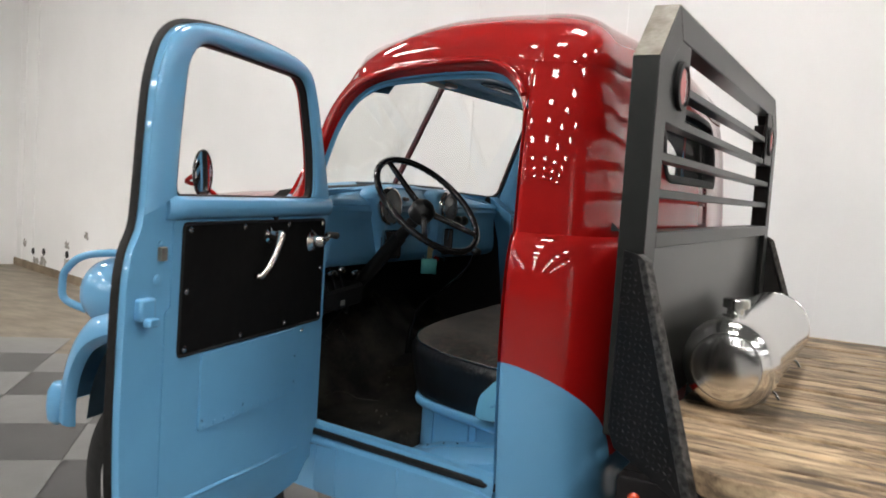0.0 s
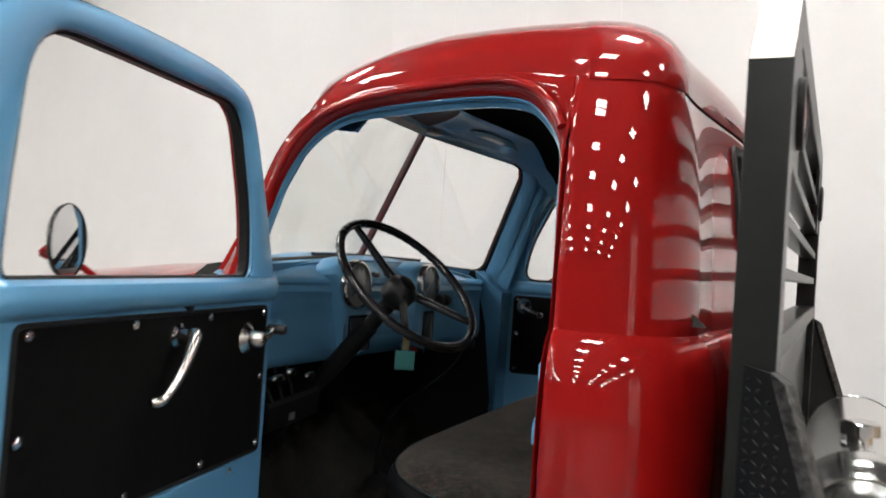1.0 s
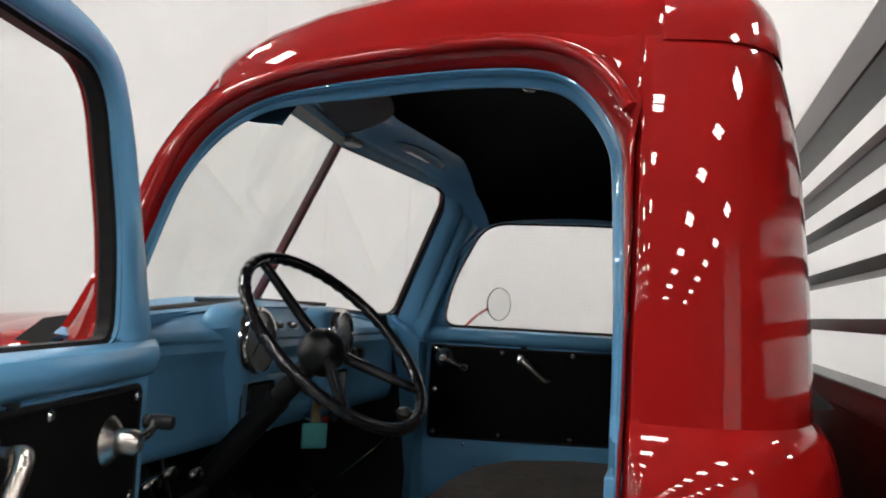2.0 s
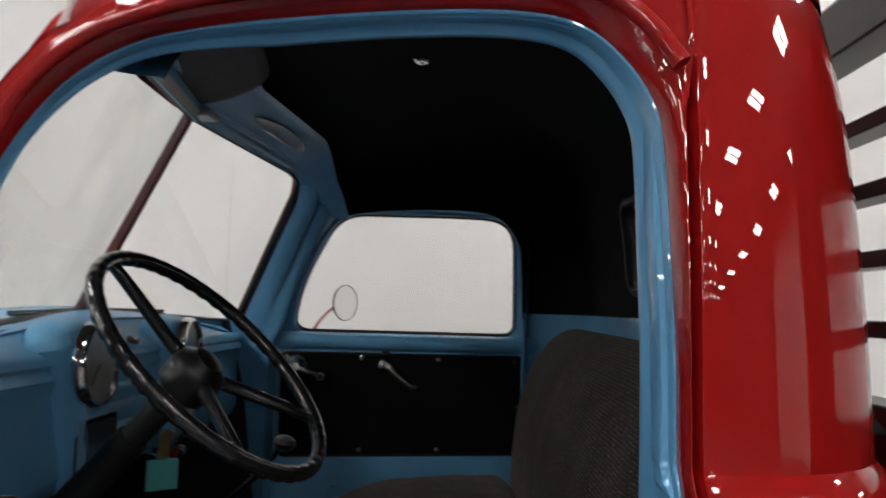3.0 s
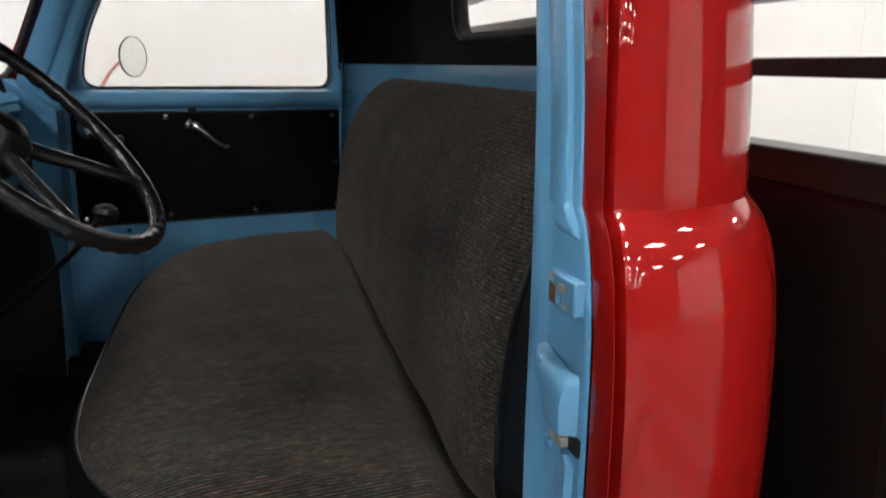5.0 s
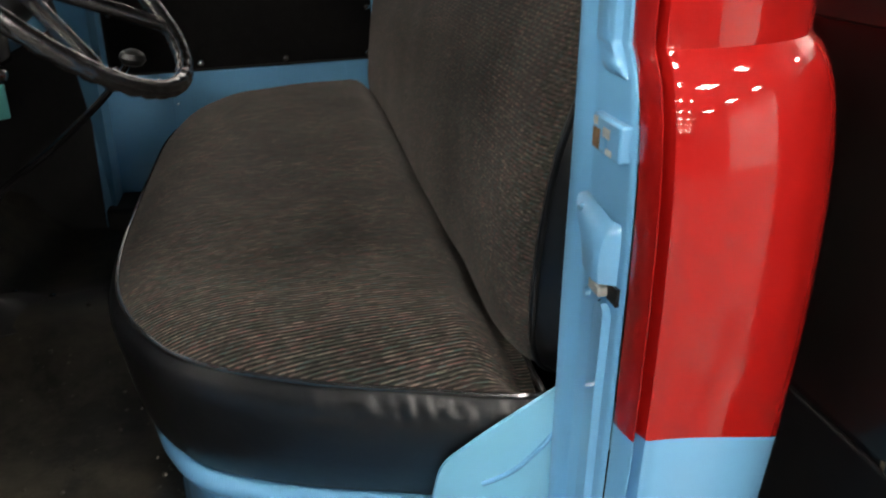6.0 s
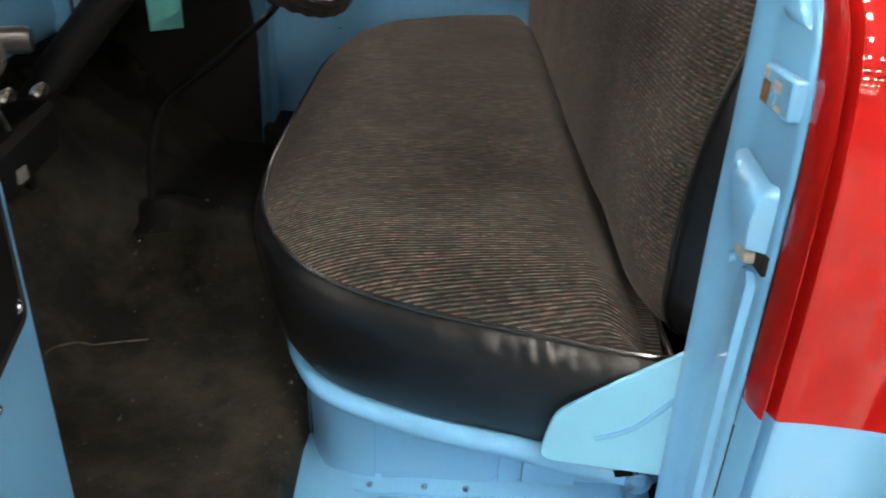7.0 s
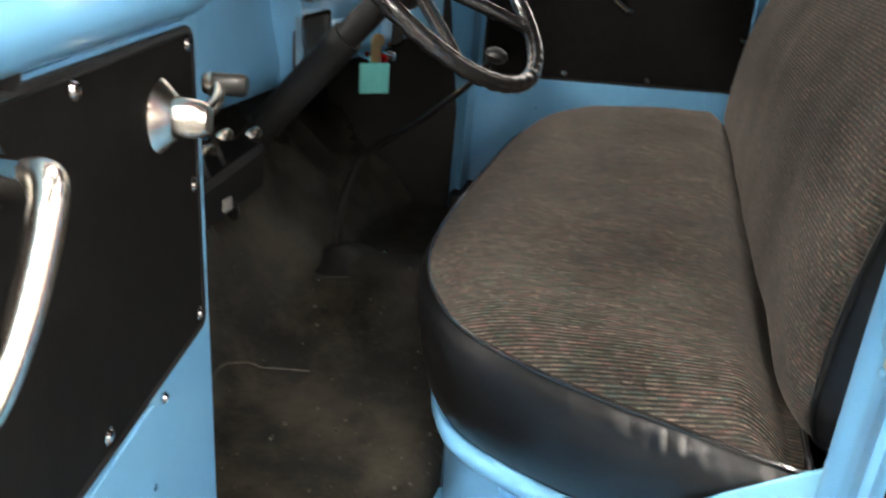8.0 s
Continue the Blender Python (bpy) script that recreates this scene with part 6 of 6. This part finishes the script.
def build_fender(flip):
    Y = (lambda y: 2 * YC - y) if flip else (lambda y: y)
    bm = bmesh.new()
    crown = spline([Vector((-0.92, 0.06, 0.60)), Vector((-1.00, 0.05, 0.76)), Vector((-1.12, 0.05, 0.88)), Vector((-1.30, 0.04, 0.96)), Vector((-1.47, 0.03, 0.955)), Vector((-1.62, 0.03, 0.895)), Vector((-1.70, 0.035, 0.80)), Vector((-1.755, 0.05, 0.68)), Vector((-1.775, 0.06, 0.56))], 5)
    c = Vector((-1.38, 0, 0.40))
    rows = []
    for p in crown:
        d = Vector((p.x - c.x, 0, p.z - c.z)).normalized()
        rr = []
        reach = 0.5 if p.x < -1.16 else 0.10
        for y, o in ((0.045, -0.040), (0.022, -0.034), (0.008, -0.018), (0.010, 0.010), (0.035, 0.050), (0.08, 0.085), (0.16, 0.115), (0.30, 0.13), (0.50, 0.13)):
            y = min(y, reach)
            rr.append(Vector((p.x + d.x * o, Y(p.y - 0.04 + y), p.z + d.z * o)))
        rows.append(rr)
    grid_sheet(bm, rows)
    fd = part("fender", bm, BLUE, truck, "rounded light blue front fender")
    # wheel well: shade inside the arch is put into its dark blue
    bm = bmesh.new()
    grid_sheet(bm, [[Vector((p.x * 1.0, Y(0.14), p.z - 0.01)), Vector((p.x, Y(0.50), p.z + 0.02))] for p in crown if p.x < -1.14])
    part("wheel_well", bm, simple("shaded_inner_fender", (0.05, 0.10, 0.14), (0.035, 0.07, 0.10), 8, 0.5), fd, "inner fender, dull blue darkened for the shade in the arch")
    # headlamp pod
    bm = bmesh.new()
    lathe(bm, (-1.34, Y(0.15), 1.045), (-1, 0, 0.0), [(0, 0), (0.01, 0.045), (0.06, 0.09), (0.13, 0.12), (0.22, 0.132), (0.31, 0.130), (0.36, 0.115), (0.375, 0.10)], 32)
    pod = part("headlamp_pod", bm, BLUE, truck, "light blue bullet-shaped headlamp pod")
    bm = bmesh.new()
    lathe(bm, (-1.705, Y(0.15), 1.045), (-1, 0, 0.0), [(0, 0.105), (0.008, 0.105), (0.014, 0.09), (0.028, 0.05), (0.032, 0)], 32)
    part("headlamp", bm, CHROME, pod, "chrome-ringed headlamp")
    # front lobe of the fender
    bm = bmesh.new()
    lathe(bm, (-1.815, Y(0.05), 0.625), (-0.12, 0, -1), [(-0.085, 0.0), (-0.075, 0.028), (-0.045, 0.042), (0.02, 0.042), (0.065, 0.034), (0.085, 0.010), (0.088, 0)], 20)
    part("fender_tip", bm, BLUE, fd)


build_fender(False)
build_fender(True)
# tube guard round the nose
bm = bmesh.new()
tube(bm, spline([Vector((-1.36, 0.16, 1.200)), Vector((-1.58, 0.08, 1.197)), Vector((-1.722, 0.06, 1.172)), Vector((-1.797, 0.05, 1.118)), Vector((-1.815, 0.05, 1.070)), Vector((-1.800, 0.05, 1.010)), Vector((-1.73, 0.09, 0.975))], 8), 0.014, 10)
part("lamp_guard", bm, BLUE, truck, "light blue bent tube lamp guard")


def build_wheel(x, y, face):
    bm = bmesh.new()
    prof = [(-0.085, 0.290), (-0.095, 0.315), (-0.098, 0.350), (-0.085, 0.386), (-0.05, 0.400), (0.05, 0.400), (0.085, 0.386), (0.098, 0.350), (0.095, 0.315), (0.085, 0.290)]
    lathe(bm, (x, y, 0.400), (0, face, 0), prof, 56)
    w = part("wheel", bm, TYRE, truck, "black tyre")
    bm = bmesh.new()
    lathe(bm, (x, y, 0.400), (0, face, 0), [(0.080, 0.300), (0.092, 0.296), (0.092, 0.284), (0.080, 0.272), (0.060, 0.250), (0.045, 0.235)], 48)
    part("rim", bm, simple("grey_wheel_paint", (0.52, 0.52, 0.51), (0.44, 0.44, 0.43), 12, 0.4, coat=0.3), w, "pale grey steel rim")
    bm = bmesh.new()
    lathe(bm, (x, y, 0.400), (0, face, 0), [(0.040, 0.246), (0.030, 0.19), (0.050, 0.12), (0.056, 0.065), (0.085, 0.050), (0.09, 0)], 40)
    part("wheel_disc", bm, BLACK_GLOSS, w, "black wheel disc")
    for k in range(5):
        a = 2 * math.pi * k / 5
        screw(w, (x + 0.092 * math.cos(a), y + face * 0.054, 0.400 + 0.092 * math.sin(a)), (0, face, 0), 0.012)


build_wheel(-1.26, 0.13, -1)
build_wheel(-1.26, 2 * YC - 0.13, 1)
build_wheel(1.75, 0.10, -1)
build_wheel(1.75, 2 * YC - 0.10, 1)
for y in (0.42, 1.20):
    bm = box_bm((-2.0, y - 0.035, 0.50), (2.55, y + 0.035, 0.62))
    part("chassis_rail", bm, BLACK_GLOSS, truck, "black chassis rail", bevel=0.006)
for x in (-1.26, 1.75):
    bm = bmesh.new()
    cyl(bm, (x, 0.2, 0.40), (x, 1.42, 0.40), 0.045)
    part("axle", bm, BLACK_GLOSS, truck, "black axle")

# ---- the wooden bed ----
bm = box_bm((0.345, -0.215, 0.835), (2.62, -0.175, 0.930))
bed = part("bed_frame", bm, RACK_BLACK, truck, "black steel bed frame", bevel=0.004)
# front rail runs deeper, as an added dark screen below the bed
for lo, hi in (((0.345, 1.795, 0.835), (2.62, 1.835, 0.930)), ((0.345, -0.174, 0.640), (0.385, 1.794, 0.931)), ((2.58, -0.174, 0.835), (2.62, 1.794, 0.931)), ((0.387, 0.40, 0.622), (2.578, 0.46, 0.931)), ((0.387, 1.16, 0.622), (2.578, 1.22, 0.931))):
    part("bed_rail", box_bm(lo, hi), RACK_BLACK, bed, bevel=0.003)
deck = part("deck", box_bm((0.352, -0.135, 0.932), (2.615, 1.755, 0.949)), RACK_BLACK, truck, "worn weathered plank deck")
y = -0.245
rnd = random.Random(4)
while y < 1.84:
    w = 0.138 + rnd.uniform(-0.010, 0.010)
    w = min(w, 1.866 - y)
    # the outermost boards are cut off along the braces
    top, low = 0.985 + rnd.uniform(-0.004, 0.003), 0.9495 if 0 < y < 1.6 else 0.925
    cut = lambda v: 0.350 + max(0.0, (-0.145 - v) / 0.47, (v - 2 * YC - 0.145) / 0.47)
    ya, yb = y + 0.003, y + w - 0.008
    bm = box_bm((0.0, ya, low), (1.0, yb, top), lambda p: Vector((cut(p.y) + (2.618 - cut(p.y)) * p.x, p.y, p.z)))
    part("plank", bm, WOOD, deck, bevel=0.005)
    y += w

# ---- rack behind the cab ----
rack = thing("headache_rack", (0.32, YC, 0.985), "dark grey steel slatted headache rack on the truck bed", "rack")
X0, X1 = 0.287, 0.345
RY0, RY1 = -0.145, 2 * YC + 0.145


def bar(name, pts, m, lo=X0, hi=X1, label="", parent=rack, bevel=0.003):
    bm = plate(pts, [], hi - lo, lambda y, v, z: (lo + v, y, z))
    return part(name, bm, m, parent, label, bevel=bevel)


for s in (0, 1):
    Yf = (lambda y: y) if s == 0 else (lambda y: 2 * YC - y)
    pts = [(Yf(y), z) for y, z in ((RY0, 0.986), (RY0 + 0.09, 0.986), (RY0 + 0.09, 1.795), (RY0 + 0.185, 1.865), (RY0 + 0.135, 1.935), (RY0, 1.802))]
    bar("post", pts, RACK_STEEL, label="dark grey steel post with a mitred top")
    # bare mitred top
    bm = bmesh.new()
    cap = [(X0 + 0.001, Yf(RY0 - 0.001), 1.803), (X1 - 0.001, Yf(RY0 - 0.001), 1.803), (X1 - 0.001, Yf(RY0 + 0.134), 1.9365), (X0 + 0.001, Yf(RY0 + 0.134), 1.9365)]
    bm.faces.new([bm.verts.new(p) for p in cap])
    bmesh.ops.solidify(bm, geom=bm.faces[:], thickness=0.002)
    part("bare_top", bm, STEEL, rack, "bare ground steel top")
    # corner plate with a round red lens
    loop = [(Yf(y), z) for y, z in ((RY0 + 0.088, 1.672), (0.135, 1.672), (0.135, 1.867), (0.036, 1.867), (RY0 + 0.088, 1.797))]
    bar("corner_plate", loop, RACK_STEEL, X1 - 0.012, X1 - 0.002, "dark grey corner plate")
    bm = bmesh.new()
    lathe(bm, (X1 - 0.004, Yf(0.055), 1.765), (1, 0, 0), [(0, 0.056), (0.012, 0.056), (0.014, 0.046), (0.004, 0.044)], 28)
    ring = part("lamp_ring", bm, RUBBER, rack, "black rubber lamp ring")
    bm = bmesh.new()
    lathe(bm, (X1 - 0.004, Yf(0.055), 1.765), (1, 0, 0), [(0.006, 0.046), (0.012, 0.036), (0.014, 0.0)], 28)
    part("lamp_lens", bm, PINK_LENS, ring, "faded round red lens")
    bm = box_bm((X0 + 0.008, min(Yf(RY0 + 0.092), Yf(0.130)), 1.69), (X1 - 0.014, max(Yf(RY0 + 0.092), Yf(0.130)), 1.82))
    part("lamp_box", bm, RACK_BLACK, rack, "black lamp housing")
    # tread plate brace, splayed outwards from the post
    sg = 1 if s == 0 else -1

    def splay(x, v, z, q=Yf(RY0 - 0.004), sg=sg):
        return (x + 0.45 * v, q - sg * 0.47 * (x - 0.29) + sg * v, z)

    bm = plate([(0.300, 1.005), (0.318, 0.967), (0.456, 0.915), (0.496, 0.900), (0.345, 1.385), (0.305, 1.392)], [], 0.004, splay)
    br = part("brace", bm, TREAD, rack, "glossy black tread plate brace", bevel=0.001)
    bm = plate([(0.492, 0.900), (0.515, 0.900), (0.362, 1.374), (0.340, 1.388)], [], 0.022, lambda x, v, z, f=splay: f(x, v - 0.004, z))
    part("brace_flange", bm, ALU, br, "worn tread plate flange", bevel=0.002)
    # raised lozenges of the tread plate
    bm = bmesh.new()
    for i in range(18):
        for k in range(36):
            x, z = 0.300 + 0.013 * i, 0.915 + 0.0135 * k
            right = 0.496 - 0.151 * (z - 0.900) / 0.485
            low = 0.975 - 0.38 * (x - 0.318)
            if not (0.312 < x < right - 0.016 and z > low + 0.010) or z > 1.375:
                continue
            a = 1 if (i + k) % 2 else -1
            c = bm.verts.new(splay(x, -0.0014, z))
            rim = [bm.verts.new(splay(x + dx, 0.0002, z + dz)) for dx, dz in ((-0.0045 * a, -0.0045), (0.0016 * a, -0.0016), (0.0045 * a, 0.0045), (-0.0016 * a, 0.0016))]
            for n in range(4):
                bm.faces.new((rim[n], rim[(n + 1) % 4], c))
    part("tread_pattern", bm, TREAD, br)
bar("top_rail", [(RY0 + 0.135, 1.935), (RY0 + 0.185, 1.865), (RY1 - 0.185, 1.865), (RY1 - 0.135, 1.935)], RACK_STEEL, label="dark grey top rail")
bm = box_bm((X0 + 0.001, RY0 + 0.14, 1.9352), (X1 - 0.001, RY1 - 0.14, 1.9372))
part("bare_top", bm, STEEL, rack, "bare ground steel top")
bar("mid_rail", [(RY0 + 0.088, 1.395), (RY1 - 0.088, 1.395), (RY1 - 0.088, 1.433), (RY0 + 0.088, 1.433)], RACK_STEEL, label="dark grey middle rail")
for z in (1.517, 1.600, 1.683, 1.766):
    bm = box_bm((X0 + 0.012, RY0 + 0.088, z - 0.010), (X1 - 0.006, RY1 - 0.088, z + 0.010))
    part("slat", bm, RACK_STEEL, rack, bevel=0.002)
bar("bulkhead_sheet", [(RY0 + 0.086, 0.987), (RY1 - 0.086, 0.987), (RY1 - 0.086, 1.397), (RY0 + 0.086, 1.397)], SHEET_GLOSS, X0 + 0.012, X1 - 0.020, "glossy black bulkhead sheet")

bm = bmesh.new()
lathe(bm, (0.385, -0.214, 0.886), (0, -1, 0), [(-0.006, 0.014), (0.003, 0.014), (0.008, 0.009), (0.009, 0)], 16)
part("marker_lamp", bm, MARKER, bed, "small orange-red marker lamp")

# ---- polished tank on the bed ----
tank = thing("fuel_tank", (0.472, 0.72, 0.985), "polished aluminium fuel tank lying across the wooden bed", "tank")
bm = bmesh.new()
R, y0, y1 = 0.117, 0.210, 1.15
END = [(0.0, 0.0), (0.0008, 0.03), (0.0025, 0.055), (0.0055, 0.074), (0.0090, 0.082), (0.0085, 0.085), (0.013, 0.091), (0.022, 0.100), (0.036, 0.109), (0.052, 0.1145), (0.068, R)]
prof = END + [(0.072, R + 0.0015), (0.078, R + 0.0015), (0.079, R)] + [(0.12 + (y1 - y0 - 0.24) * k / 6, R) for k in range(7)]
prof += [((y1 - y0) - d, r) for d, r in [(0.079, R), (0.078, R + 0.0015), (0.072, R + 0.0015)] + END[::-1]]
lathe(bm, (0.472, y0, 1.106), (0, 1, 0), prof, 72)
part("tank_body", bm, POLISHED, tank, "mirror-polished tank body")
bm = bmesh.new()
lathe(bm, (0.462, 0.36, 1.216), (0, 0, 1), [(0, 0.032), (0.006, 0.030), (0.007, 0.022), (0.022, 0.022), (0.023, 0.034), (0.044, 0.034), (0.047, 0.030), (0.047, 0)], 28)
part("filler_cap", bm, CHROME, tank, "knurled filler cap")
for y in (0.45, 1.0):
    bm = box_bm((0.40, y - 0.018, 0.9855), (0.545, y + 0.018, 1.012))
    part("tank_foot", bm, STEEL, tank, "small steel tank foot", bevel=0.002)
    bm = bmesh.new()
    tube(bm, spline([Vector((0.545, y + 0.02, 1.010)), Vector((0.562, y + 0.024, 1.008)), Vector((0.574, y + 0.02, 0.992))], 5), 0.0045, 8)
    part("drain_tap", bm, CHROME, tank, "small chrome drain tap")

# ---- floor tiles round the truck ----
S = 0.627
meshes = []
for m, nm in ((TILE_L, "light"), (TILE_D, "dark")):
    bm = box_bm((0.0015, 0.0015, -0.004), (S - 0.0015, S - 0.0015, 0.0))
    meshes.append(finish(bm, "tile", m, False))
floor_ob = bpy.data.objects["floor"]
ang = math.atan2(TILE_A.y, TILE_A.x)
far = [[], []]
for i in range(-1, 66):
    for j in range(-64, 36):
        c = TILE_O + TILE_A * (S * (i + 0.5)) + TILE_B * (S * (j + 0.5))
        if not (-23.3 < c.x < 11.3 and -43.3 < c.y < 2.65):
            continue
        if not (-5.2 < c.x < 0.3 and -1.2 < c.y < 2.65):
            far[(i + j) % 2].append((i, j))
            continue
        ob = new("tile", meshes[(i + j) % 2])
        ob.parent = floor_ob
        ob.matrix_basis = Matrix.Translation(TILE_O + TILE_A * (S * i) + TILE_B * (S * j)) @ Matrix.Rotation(ang, 4, "Z")
verts, faces, shade = [], [], []
for kind, cells in enumerate(far):
    for i, j in cells:
        o = TILE_O + TILE_A * (S * i) + TILE_B * (S * j)
        n = len(verts)
        for z in (-0.004, 0.0):
            for a, b in ((0.0015, 0.0015), (S - 0.0015, 0.0015), (S - 0.0015, S - 0.0015), (0.0015, S - 0.0015)):
                p = o + TILE_A * a + TILE_B * b
                verts.append((p.x, p.y, z))
        faces += [(n + 4, n + 5, n + 6, n + 7), (n, n + 1, n + 5, n + 4), (n + 1, n + 2, n + 6, n + 5), (n + 2, n + 3, n + 7, n + 6), (n + 3, n, n + 4, n + 7)]
        shade += [kind] * 5
me = bpy.data.meshes.new("tile_field")
me.from_pydata(verts, [], faces)
me.materials.append(TILE_L)
me.materials.append(TILE_D)
me.polygons.foreach_set("material_index", shade)
ob = new("tile_field", me)
ob.parent = floor_ob
ob["kind"] = "stuff"
